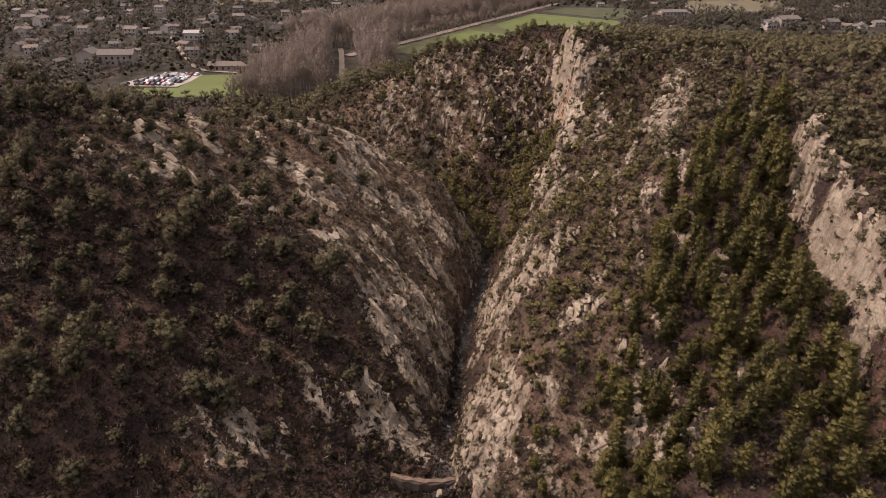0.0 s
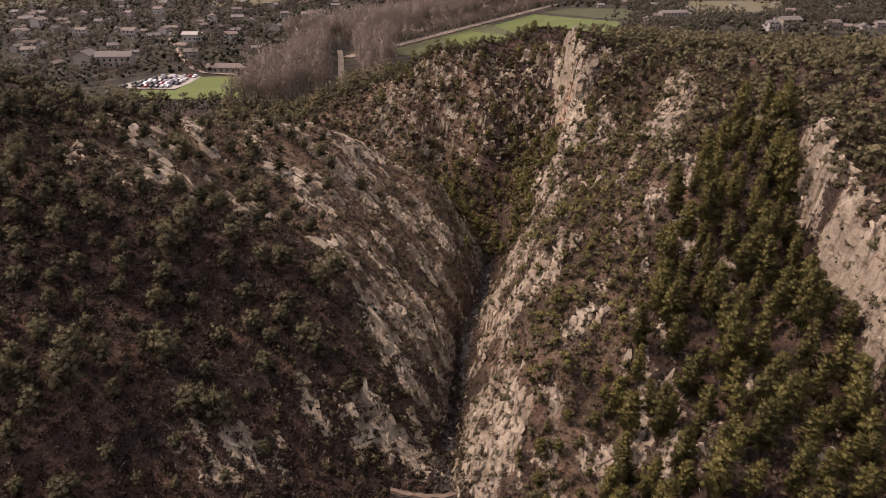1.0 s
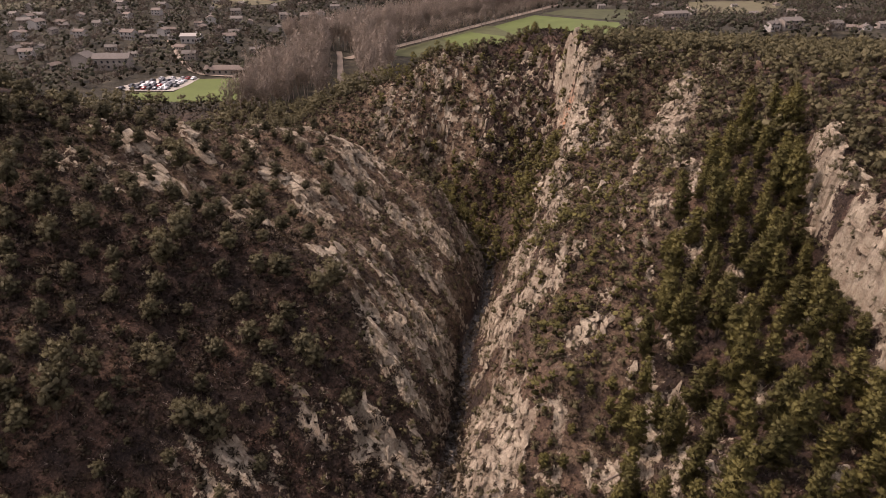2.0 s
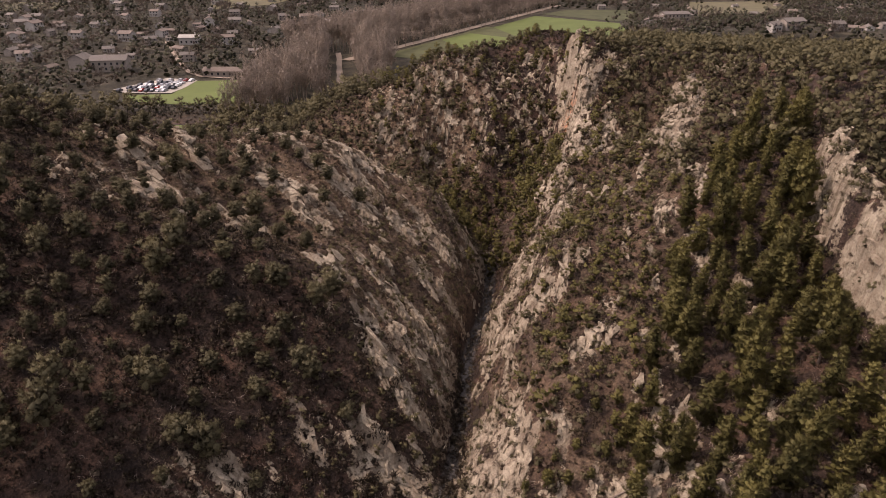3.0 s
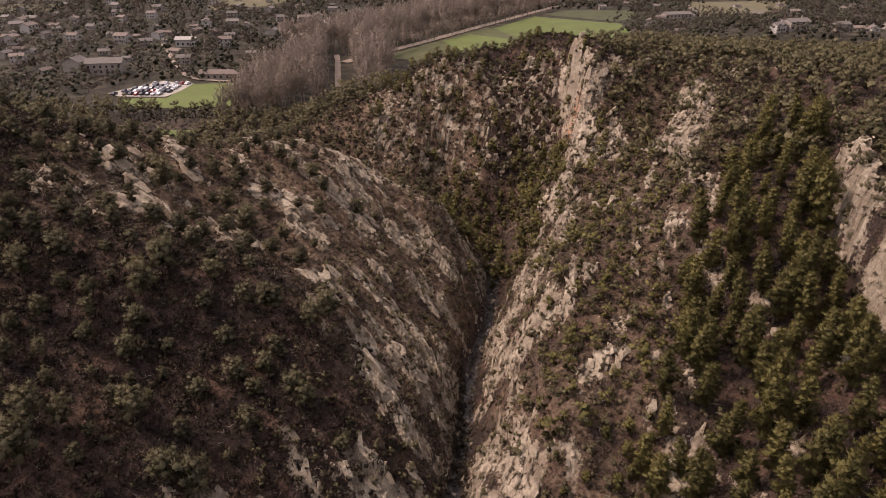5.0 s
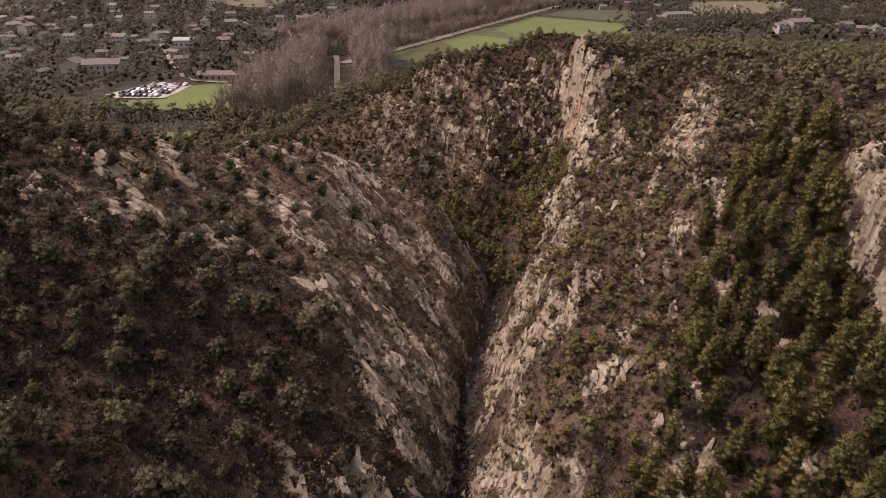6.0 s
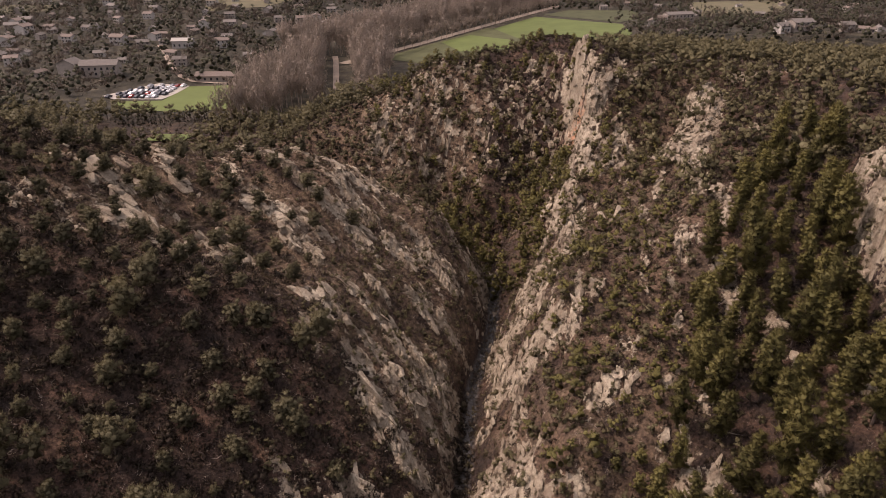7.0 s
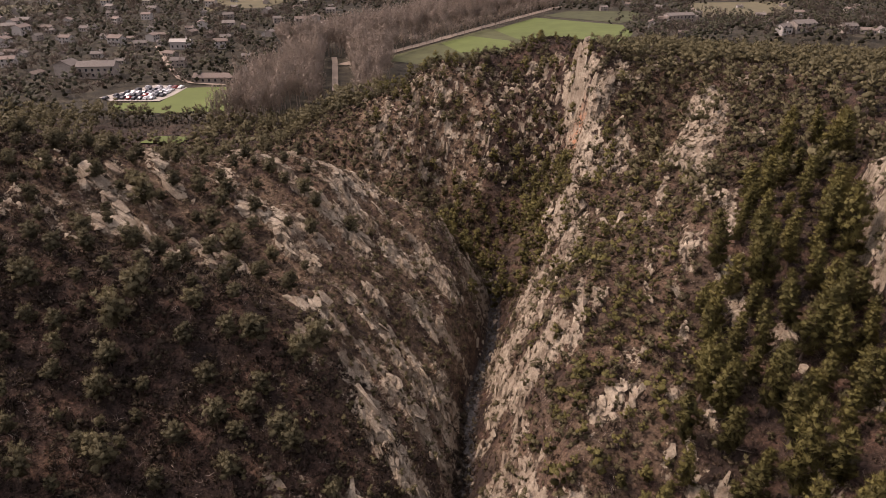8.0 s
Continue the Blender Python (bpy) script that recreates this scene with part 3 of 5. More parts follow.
def cells(x, y, seed):
    """Distance to the nearest of scattered points, the gap to the next one, and that point's own number."""
    ix, iy = np.floor(x), np.floor(y)
    d1, d2, own = np.full(x.shape, 9.0), np.full(x.shape, 9.0), np.zeros(x.shape)
    for a in (-1, 0, 1):
        for b in (-1, 0, 1):
            px, py = ix + a + lattice(ix + a, iy + b, seed), iy + b + lattice(ix + a, iy + b, seed + 5)
            d = np.hypot(px - x, py - y)
            d2 = np.where(d < d1, d1, np.minimum(d2, d))
            own = np.where(d < d1, lattice(ix + a, iy + b, seed + 11), own)
            d1 = np.minimum(d1, d)
    return d1, d2 - d1, own


def relief(x, y, rock):
    """Blocks, ribs and clefts of the rock, stretched down the dip of the beds."""
    s = x - stream_x(y)
    west = smooth(2, -4, s) * smooth(185, 165, y)
    out = 0.0
    broken = smooth(182, 192, y) * smooth(30, 25, x)
    for w, (ca, sa), across, along in ((west, (0.62, 0.78), 2.3, 7.5), ((1 - west) * (1 - broken), (0.97, -0.23), 2.1, 4.6), (broken, (0.92, 0.38), 1.9, 1.7)):
        a = (x * ca + y * sa) + 0.7 * fbm(x / 5, y / 5, 51, 2)
        b = -x * sa + y * ca
        _, gap, own = cells(a / across, b / along, 7)
        _, gap2, own2 = cells(a / (0.45 * across), b / (0.4 * along), 17)
        h = 1.5 * (own - 0.35) * smooth(0.0, 0.22, gap) + 0.55 * (own2 - 0.4) * smooth(0.0, 0.3, gap2) - 0.5 * smooth(0.16, 0.0, gap)
        out = out + w * h * (1.3 if across == 2.3 else 1.0)
    cliff = x - np.interp(y, EAST_CLIFF[0], EAST_CLIFF[1])
    hole, _, own = cells((x - 0.4 * y) / 1.5, (y + 0.2 * x) / 2.1, 43)
    out = out - 1.3 * smooth(0.38, 0.12, hole) * (own > 0.45) * smooth(-4, -2, cliff) * smooth(9, 6, cliff) * smooth(124, 116, y)
    strength = smooth(0.30, 0.62, rock) * (1 - 0.55 * smooth(-18, -24, s) * smooth(110, 100, y)) * (1 - 0.45 * smooth(2, 5, s) * smooth(98, 78, y))
    crag = 1 + 0.7 * smooth(-3, -1, cliff) * smooth(8, 5, cliff) * smooth(124, 116, y)
    return 1.2 * out * strength * crag + 0.16 * fbm(x / 1.1, y / 1.1, 61, 2) + 0.5 * fbm(x / 3.4, y / 3.4, 63, 2)


def surface(x, y):
    x, y = np.broadcast_arrays(np.asarray(x, float), np.asarray(y, float))
    hilly = smooth(330, 290, y) * smooth(10, 40, y) * smooth(230, 180, np.abs(x))
    return land(x, y) + relief(x, y, rockiness(x, y)) * hilly


def height_at(x, y):
    return float(surface(np.array([x]), np.array([y]))[0])


def steps(*runs):
    out = [runs[0][0]]
    for a, b, d in runs:
        n = max(1, round((b - a) / d))
        out += list(np.linspace(a, b, n + 1)[1:])
    return np.array(out)


def dry_and_lit(x, y):
    """Where dry grass takes over from heath: the crest and the upper walls of the gorge, the stony east slope. On the
    west it also puts the lower slope's dim light into the colour.
    """
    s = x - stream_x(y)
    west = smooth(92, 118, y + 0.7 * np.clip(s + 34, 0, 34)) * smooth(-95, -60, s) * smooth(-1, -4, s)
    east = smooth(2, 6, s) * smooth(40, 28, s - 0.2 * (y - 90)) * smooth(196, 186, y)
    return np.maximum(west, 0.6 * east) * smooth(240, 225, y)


def build_ground():
    s = steps((-4600, -1000, 450), (-1000, -420, 58), (-420, -200, 10), (-200, -72, 1.3), (-72, -30, 0.62), (-30, 30, 0.42), (30, 76, 0.62), (76, 180, 1.3), (180, 420, 10), (420, 1000, 58), (1000, 4600, 450))
    ys = steps((-4000, -500, 400), (-500, -40, 40), (-40, 40, 4), (40, 150, 0.5), (150, 250, 0.75), (250, 330, 2), (330, 900, 10), (900, 4800, 300))
    S, Y = np.meshgrid(s, ys)
    X = S + stream_x(Y)
    rock = rockiness(X, Y)
    plain = smooth(265, 330, Y + 0.15 * np.abs(X) * 0)
    plain = np.maximum(plain, smooth(250, 400, np.abs(X)))
    Z = surface(X, Y)
    dry = dry_and_lit(X, Y)
    bed = smooth(1.6, 0.8, np.abs(S)) * smooth(165, 150, Y) * smooth(40, 60, Y)
    ny, nx = X.shape
    idx = np.arange(nx * ny).reshape(ny, nx)
    f = np.stack([idx[:-1, :-1], idx[:-1, 1:], idx[1:, 1:], idx[1:, :-1]], -1).reshape(-1, 4)
    rock = rock * (1 - plain)
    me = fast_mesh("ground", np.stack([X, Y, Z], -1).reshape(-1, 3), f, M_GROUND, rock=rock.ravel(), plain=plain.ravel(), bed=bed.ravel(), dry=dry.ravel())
    soft = rock.ravel()[f].mean(1) < 0.40
    me.polygons.foreach_set("use_smooth", soft)
    return tagged(new("ground", me), "rocky red-brown scrub hillsides cut by a narrow limestone gorge, with a plain beyond", "ground", kind="structure")


GROUND = build_ground()


def draped(name, corners, material, label, category, lift=0.25, cell=8.0):
    """A sheet on the plain, cut to a polygon."""
    bm = bmesh.new()
    face = bm.faces.new([bm.verts.new((x, y, 0)) for x, y in corners])
    lo, hi = np.min(corners, 0), np.max(corners, 0)
    for axis in (0, 1):
        for c in np.arange(math.ceil(lo[axis] / cell) * cell, hi[axis], cell):
            co, no = [0, 0, 0], [0, 0, 0]
            co[axis], no[axis] = float(c), 1.0
            bmesh.ops.bisect_plane(bm, geom=bm.verts[:] + bm.edges[:] + bm.faces[:], plane_co=co, plane_no=no)
    for v in bm.verts:
        v.co.z = float(land(v.co.x, v.co.y)) + lift
    if face.is_valid and face.normal.z < 0:
        bmesh.ops.reverse_faces(bm, faces=bm.faces[:])
    return tagged(new(name, mesh_of(bm, name, material)), label, category, kind="structure")


def ribbon(name, line, width, material, label, category, lift=0.35):
    """A road along a line of points."""
    pts = []
    for (x0, y0), (x1, y1) in zip(line, line[1:]):
        n = max(1, int(math.hypot(x1 - x0, y1 - y0) / 6))
        pts += [(x0 + (x1 - x0) * k / n, y0 + (y1 - y0) * k / n) for k in range(n)]
    pts.append(line[-1])
    p = np.array(pts, float)
    d = np.gradient(p, axis=0)
    d /= np.linalg.norm(d, axis=1, keepdims=True)
    w = width / 2 * (1 + 0.08 * np.sin(np.arange(len(p)) * 1.7))[:, None]
    n = np.stack([-d[:, 1], d[:, 0]], -1)
    e = np.concatenate([p + n * w, p - n * w])
    z = land(e[:, 0], e[:, 1]) + lift
    k = len(p)
    f = [(i + k, i + k + 1, i + 1, i) for i in range(k - 1)]
    return tagged(new(name, fast_mesh(name, np.c_[e, z], f, material)), label, category, kind="structure")


# ---- pines that stand singly on the west hill ----
RNG = np.random.default_rng(12)
ROUND = [pine_shape(40 + k, 4.0, 1.75, 0.05, 22, 40, 0.50, 0.3, (0.34, 0.075)) for k in range(6)]
TALL = [pine_shape(60 + k, 10.0, 2.2, 0.5, 42, 40, 0.56, 0.16, (0.55, 0.085)) for k in range(7)]
DOME = [pine_shape(80 + k, 6.4, 2.5, 0.2, 24, 34, 0.72, 0.3, (0.5, 0.11)) for k in range(4)]
FAR_TALL = [pine_shape(100 + k, 7.0, 2.2, 0.3, 9, 20, 0.9, 0.2, (0.65, 0.18)) for k in range(5)]
BUSH = [pine_shape(160 + k, 1.9, 1.0, 0.0, 4, 26, 0.5, 0.1, (0.34, 0.1)) for k in range(5)]
FAR_DOME = [pine_shape(120 + k, 4.6, 2.4, 0.05, 6, 17, 0.95, 0.25, (0.6, 0.17)) for k in range(6)]


def tree_master(name, shape, leaf, bark, label, category="pine tree", group=""):
    root = tagged(new(name), label, category, group)
    wood, (v, f, tone, nm) = shape
    part("trunk", fast_mesh("trunk", wood[0], wood[1], bark), root)
    part("crown", fast_mesh("crown", v, f, leaf, nm, tone=tone), root)
    return root


def plant(masters, places, rng, lo, hi, tilt=4.0):
    """Puts the masters at the first places and copies at the others."""
    used = set()
    for x, y in places:
        k = int(rng.integers(len(masters)))
        z = height_at(x, y) - 0.15
        g = rng.uniform(lo, hi)
        m = pose(x, y, z, rng.normal() * tilt, rng.normal() * tilt, rng.uniform(0, 360)) @ Matrix.Diagonal((g, g, g * rng.uniform(0.88, 1.15), 1))
        if k in used:
            copy_thing(masters[k], m)
        else:
            used.add(k)
            masters[k].matrix_basis = m
    for k, ob in enumerate(masters):
        if k not in used:
            for o in (*ob.children_recursive, ob):
                bpy.data.objects.remove(o)


def planted(masters, places, rng, lo, hi, tilt=4.0):
    masters[0].matrix_basis = Matrix.Identity(4)
    plant(masters, places, rng, lo, hi, tilt)


WEST_PINES = [
    (-64.7, 94.0), (-56.0, 92.9), (-60.4, 89.1), (-70.9, 93.8), (-66.7, 90.4), (-70.9, 97.5), (-59.6, 101.6), (-73.5, 107.3), (-79.2, 113.2), (-70.7, 118.6),
    (-65.8, 119.6), (-54.2, 125.8), (-50.4, 120.5), (-33.9, 140.5), (-27.1, 137.0), (-43.5, 90.3), (-42.1, 94.2), (-50.3, 86.1), (-57.1, 77.0), (-65.8, 86.0),
    (-63.7, 84.0), (-44.3, 82.3), (-39.4, 84.8), (-44.0, 86.5), (-51.1, 88.7), (-38.3, 113.6), (-34.9, 95.1), (-29.4, 118.3), (-29.7, 92.0), (-26.1, 92.9),
]
WEST_PINES_LOW = [
    (-20.0, 92.8), (-18.1, 96.3), (-24.6, 86.4), (-25.5, 83.6), (-29.3, 81.8), (-19.7, 80.1), (-20.8, 81.7), (-40.2, 73.2), (-43.2, 75.1), (-34.3, 72.5),
    (-33.5, 78.7), (-26.5, 76.0), (-51.0, 68.7), (-47.9, 69.6), (-55.7, 71.2), (-55.4, 64.5), (-53.5, 62.3), (-50.4, 64.5), (-45.0, 66.4), (-57.6, 63.9),
    (-61.8, 72.6), (-55.1, 57.6), (-47.7, 54.8), (-34.6, 67.5), (-30.8, 66.8), (-14.3, 77.9), (-27.0, 92.5), (-24.0, 127.0), (-18.2, 134.5), (-36.0, 118.0),
]
masters = [tree_master("pine_tree", s, M_PINE_HEATH, M_BARK, "small round grey-green pine among dry scrub", group="pines on the west hill") for s in ROUND]
def more_west(x, y):
    return 0.95 * smooth(-22, -32, x) * smooth(46, 54, y) * smooth(158, 135, y) * (1 - 0.5 * smooth(104, 118, y)) * (0.6 + 1.2 * fbm(x / 11, y / 11, 69, 2))


def poisson(rng, n, box, gap, keep):
    """Random places at least gap apart, where keep(x, y) beats a random number."""
    x0, x1, y0, y1 = box
    xs, ys = rng.uniform(x0, x1, n), rng.uniform(y0, y1, n)
    ok = keep(xs, ys) > rng.uniform(0, 1, n)
    grid, out = {}, []
    for x, y in zip(xs[ok], ys[ok]):
        i, j = int(x // gap), int(y // gap)
        if all(math.hypot(x - a, y - b) >= gap for di in (-1, 0, 1) for dj in (-1, 0, 1) for a, b in grid.get((i + di, j + dj), ())):
            grid.setdefault((i, j), []).append((x, y))
            out.append((float(x), float(y)))
    return out


known = WEST_PINES + WEST_PINES_LOW
extra = [q for q in poisson(RNG, 2600, (-90, -20, 46, 158), 3.7, more_west) if min(math.hypot(q[0] - a, q[1] - b) for a, b in known) > 3.2]
planted(masters, known, RNG, 0.8, 1.3)
young = [tree_master("pine_tree", s, M_PINE_HEATH, M_BARK, "young round grey-green pine rising out of scrub", group="young pines on the west hill") for s in ROUND[:3]]
extra = sorted(extra, key=lambda q: q[1])
planted(young, extra[:60], RNG, 0.5, 1.05)


# ---- tall pines of the east slope ----
def east_pines(x, y):
    s = x - stream_x(y)
    edge = np.interp(y, [50, 72, 83, 97, 108, 125, 150], [20, 26, 31, 37, 43, 54, 75])
    cliff = np.interp(y, EAST_CLIFF[0], EAST_CLIFF[1])
    d = smooth(-1.5, 2.5, x - edge) * smooth(26, 34, y) * smooth(142, 114, y) * smooth(-1.8, -3.4, x - cliff)
    d = d * (1 - 0.8 * smooth(0.35, 0.6, rockiness(x, y)))
    return d * (0.95 + 0.9 * fbm(x / 9, y / 9, 71, 2))


tall = poisson(RNG, 16000, (18, 78, 27, 150), 3.5, east_pines)
tall.sort(key=lambda p: p[1] + 0.4 * p[0])
masters = [tree_master("pine_tree", s, M_PINE, M_BARK, "tall slender yellow-green pine in dense stand on the slope", group="tall pines of the east slope") for s in TALL]
planted(masters, tall, RNG, 0.68, 1.15)


def rim_pines(x, y):
    s = x - stream_x(y)
    return (1 - 0.9 * smooth(0.36, 0.55, rockiness(x, y))) * smooth(6, 12, s) * smooth(40, 26, s) * smooth(48, 56, y) * smooth(205, 185, y) * (0.75 + 0.9 * fbm(x / 8, y / 8, 75, 2))


rim = poisson(RNG, 2600, (8, 58, 48, 200), 2.5, rim_pines)
masters = [tree_master("pine_tree", s, M_PINE, M_BARK, "low spreading pine rooted among pale rocks on gorge rim", group="pines of the gorge rim") for s in DOME]
rim.sort(key=lambda q: q[1])
planted(masters, rim[:40] + [(34, 247), (38, 250), (42, 249), (27, 244), (30, 250)], RNG, 0.32, 0.72)


# ---- woods that cannot be counted ----
def wood_stuff(name, shapes, places, rng, lo, hi, leaf, bark, label, stems=True):
    p = np.array(places)
    z = surface(p[:, 0], p[:, 1]) - 0.2
    p = np.c_[p, z]
    state = np.random.default_rng(int(rng.integers(1e6)))
    v, f, tone, nm = scatter(shapes, p, state, lo, hi)
    root = tagged(new(name), label, "woodland", kind="stuff")
    part("crown", fast_mesh("crown", v, f, leaf, nm, tone=tone), root)
    if not stems:
        return root
    trunks = [rod([(x, y, h - 0.4), (x, y, h + 2.0 * hi)], [0.16 * hi, 0.08 * hi], 4) for x, y, h in p]
    part("trunk", fast_mesh("trunk", *joined(trunks), bark), root)
    return root


def plateau(x, y):
    s = x - stream_x(y)
    top = smooth(32, 42, s) * smooth(120, 136, y)
    flank = smooth(26, 40, s) * smooth(130, 150, y)
    edge = 0.55 * smooth(24, 36, s) * smooth(200, 212, y)
    d = np.maximum(np.maximum(top, flank), edge) * smooth(330, 300, y)
    right = smooth(2.5, 5, x - np.interp(y, EAST_CLIFF[0], EAST_CLIFF[1])) * smooth(30, 45, y)
    d = np.maximum(d, right * smooth(330, 300, y))
    d = d * (1 - smooth(230, 240, y) * smooth(84, 66, x))
    return d * (1 - 0.92 * smooth(0.22, 0.45, rockiness(x, y))) * (0.95 + 0.8 * fbm(x / 12, y / 12, 73, 2))


woods = poisson(RNG, 18000, (25, 215, 32, 325), 3.6, plateau)
wood_stuff("plateau_woodland", FAR_DOME, woods, RNG, 0.7, 1.15, M_PINE_DULL, M_BARK, "dense dark olive pine wood covering the rocky plateau")


def west_wood(x, y):
    s = x - stream_x(y)
    d = np.maximum(smooth(-38, -50, s), 0.35 * smooth(-24, -32, s)) * smooth(168, 186, y) * smooth(322, 300, y)
    d = np.maximum(d, smooth(-88, -106, s) * smooth(110, 135, y) * smooth(322, 300, y))
    d = d * (1 - 0.8 * smooth(300, 270, y) * smooth(192, 202, y) * smooth(-46, -36, s))
    d = d * (1 - zone(x, y, -122, 284, 30, 24)) * (1 - zone(x, y, -109, 273, 10, 8))
    far_left = 0.45 * smooth(-66, -80, s) * smooth(40, 60, y) * smooth(178, 150, y)
    return np.maximum(d, far_left) * (0.75 + 0.8 * fbm(x / 14, y / 14, 77, 2))


places = poisson(RNG, 8000, (-215, -20, 60, 322), 4.6, west_wood)
wood_stuff("crest_pines", ROUND, extra[60:], RNG, 0.5, 1.0, M_PINE_HEATH, M_BARK, "small grey-green pines scattered over the upper heath", False)
wood_stuff("valley_woodland", FAR_DOME, [q for q in places if q[1] > 232], RNG, 0.9, 1.5, M_PINE_DULL, M_BARK, "dark green pine wood at the foot of the west hill")
wood_stuff("west_woodland", FAR_DOME, [q for q in places if q[1] <= 232], RNG, 0.5, 0.9, M_PINE_DULL, M_BARK, "dark green pine wood behind the west crest")


def basin(x, y):
    s = x - stream_x(y)
    d = smooth(-16, -9, s) * smooth(0.5, -1.5, x - rim_line(y)) * smooth(136, 150, y) * smooth(212, 198, y)
    slopes = 0.16 * smooth(-44, -30, s) * smooth(30, 20, s) * smooth(195, 205, y) * smooth(246, 232, y)
    return np.maximum(d, slopes)


places = poisson(RNG, 1600, (-35, 45, 138, 250), 2.9, basin)
wood_stuff("basin_thicket", FAR_TALL, places, RNG, 0.45, 0.8, M_PINE, M_BARK, "dense yellow-green trees filling the floor of the basin")


ledges = poisson(RNG, 3000, (48, 84, 54, 128), 1.3, lambda x, y: 0.75 * smooth(-2.5, -1, x - np.interp(y, EAST_CLIFF[0], EAST_CLIFF[1])) * smooth(10, 6, x - np.interp(y, EAST_CLIFF[0], EAST_CLIFF[1])) * (0.7 + 1.2 * fbm(x / 4, y / 4, 83, 2)))
bushes = ledges + poisson(RNG, 7000, (8, 82, 46, 205), 2.3, lambda x, y: 0.7 * (1 - 0.85 * smooth(0.36, 0.55, rockiness(x, y))) * smooth(5, 11, x - stream_x(y)) * np.maximum(smooth(52, 36, x - stream_x(y)), smooth(112, 100, y)) * (0.75 + 1.1 * fbm(x / 5, y / 5, 79, 2)))
wood_stuff("rim_bushes", BUSH, bushes, RNG, 0.45, 1.2, M_PINE_DULL, M_BARK, "olive bushes scattered over the stony east slope", False)
clinging = poisson(RNG, 3500, (-58, 34, 184, 262), 2.1, lambda x, y: 0.75 * (1 - 0.6 * smooth(0.4, 0.6, rockiness(x, y))) * (0.8 + 1.0 * fbm(x / 7, y / 7, 93, 2)))
wood_stuff("basin_bushes", BUSH, clinging, RNG, 0.6, 1.5, M_PINE_DULL, M_BARK, "dark bushes clinging to the grey basin wall", False)
def wall_plants(x, y):
    """Bushes rooted in the joints of both walls of the gorge."""
    s = x - stream_x(y)
    west = smooth(-30, -22, s) * smooth(-2, -4, s) * smooth(60, 72, y) * smooth(170, 156, y)
    east = smooth(2, 4, s) * smooth(24, 16, s - 0.09 * (y - 100)) * smooth(52, 62, y) * smooth(200, 186, y)
    return 0.8 * np.maximum(west, 0.4 * east) * (0.7 + 1.2 * fbm(x / 6, y / 6, 95, 2))


rooted = poisson(RNG, 7000, (-26, 40, 54, 196), 1.55, wall_plants)
wood_stuff("wall_bushes", BUSH, rooted, RNG, 0.3, 0.85, M_PINE_DULL, M_BARK, "dark olive bushes rooted in joints of the gorge walls", False)
wood_stuff("rim_thicket", FAR_DOME, rim[40:], RNG, 0.3, 0.75, M_PINE, M_BARK, "low olive trees and bushes along the gorge rim")


# ---- scrub ----
def shrub_shape(seed, blades):
    """A low uneven cushion of two or three leafy tufts."""
    rng = np.random.default_rng(seed)
    n = 2 + seed % 2
    ang = rng.uniform(0, 6.28, n)
    c = np.stack([np.cos(ang) * 0.24, np.sin(ang) * 0.24, rng.uniform(0.08, 0.28, n)], 1)
    v, f, tone, nm = puffs(rng, c, rng.uniform(0.2, 0.36, n), blades, 0.24, 0.085, 0.75, 0.8 * (seed % 3 == 0), 0.6, 0.4, 0.2)
    nm = nm * 0.6 + rounded(v, rng, (0, 0, 0), (0.5, 0.5, 0.4)) * 0.6
    return None, (v, f, tone, nm / (np.linalg.norm(nm, axis=1, keepdims=True) + 1e-6))


SHRUBS = [shrub_shape(200 + k, 19) for k in range(12)]


def scrub(x, y):
    s = x - stream_x(y)
    d = 0.95 * smooth(0.58, 0.36, rockiness(x, y)) + 0.07 + 0.1 * smooth(2, 8, s)
    d = d + 0.5 * smooth(5, 2, np.abs(s))
    return d * (0.75 + 0.7 * fbm(x / 6, y / 6, 81, 2))


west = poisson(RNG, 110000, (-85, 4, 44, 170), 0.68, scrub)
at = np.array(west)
# picks heath below, dry scrub above; also puts dimmer light into the colour
upper = RNG.uniform(0, 1, len(at)) < dry_and_lit(at[:, 0], at[:, 1])
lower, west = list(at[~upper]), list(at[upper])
east = poisson(RNG, 70000, (3, 80, 44, 200), 0.78, scrub)
back = poisson(RNG, 16000, (-50, 60, 180, 262), 1.05, scrub) + poisson(RNG, 5000, (78, 150, 100, 260), 2.4, lambda x, y: 0.8 + 0 * x) + poisson(RNG, 7000, (-140, -18, 166, 320), 2.2, lambda x, y: 0.8 + 0 * x)
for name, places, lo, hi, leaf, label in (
    ("heath", lower, 0.6, 2.3, M_DIM_HEATH, "dense dark brown and olive heath on red stony soil"),
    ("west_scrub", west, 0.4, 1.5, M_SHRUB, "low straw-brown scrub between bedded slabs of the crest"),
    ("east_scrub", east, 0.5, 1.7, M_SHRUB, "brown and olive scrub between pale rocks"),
    ("basin_scrub", back, 0.9, 2.2, M_DIM_HEATH, "sparse scrub clinging to the grey rock wall"),
):
    p = np.array(places)
    p = np.c_[p, surface(p[:, 0], p[:, 1]) - 0.08]
    v, f, tone, nm = scatter(SHRUBS, p, np.random.default_rng(5), lo, hi)
    tagged(new(name, fast_mesh(name, v, f, leaf, nm, tone=tone)), label, "scrub", kind="stuff")



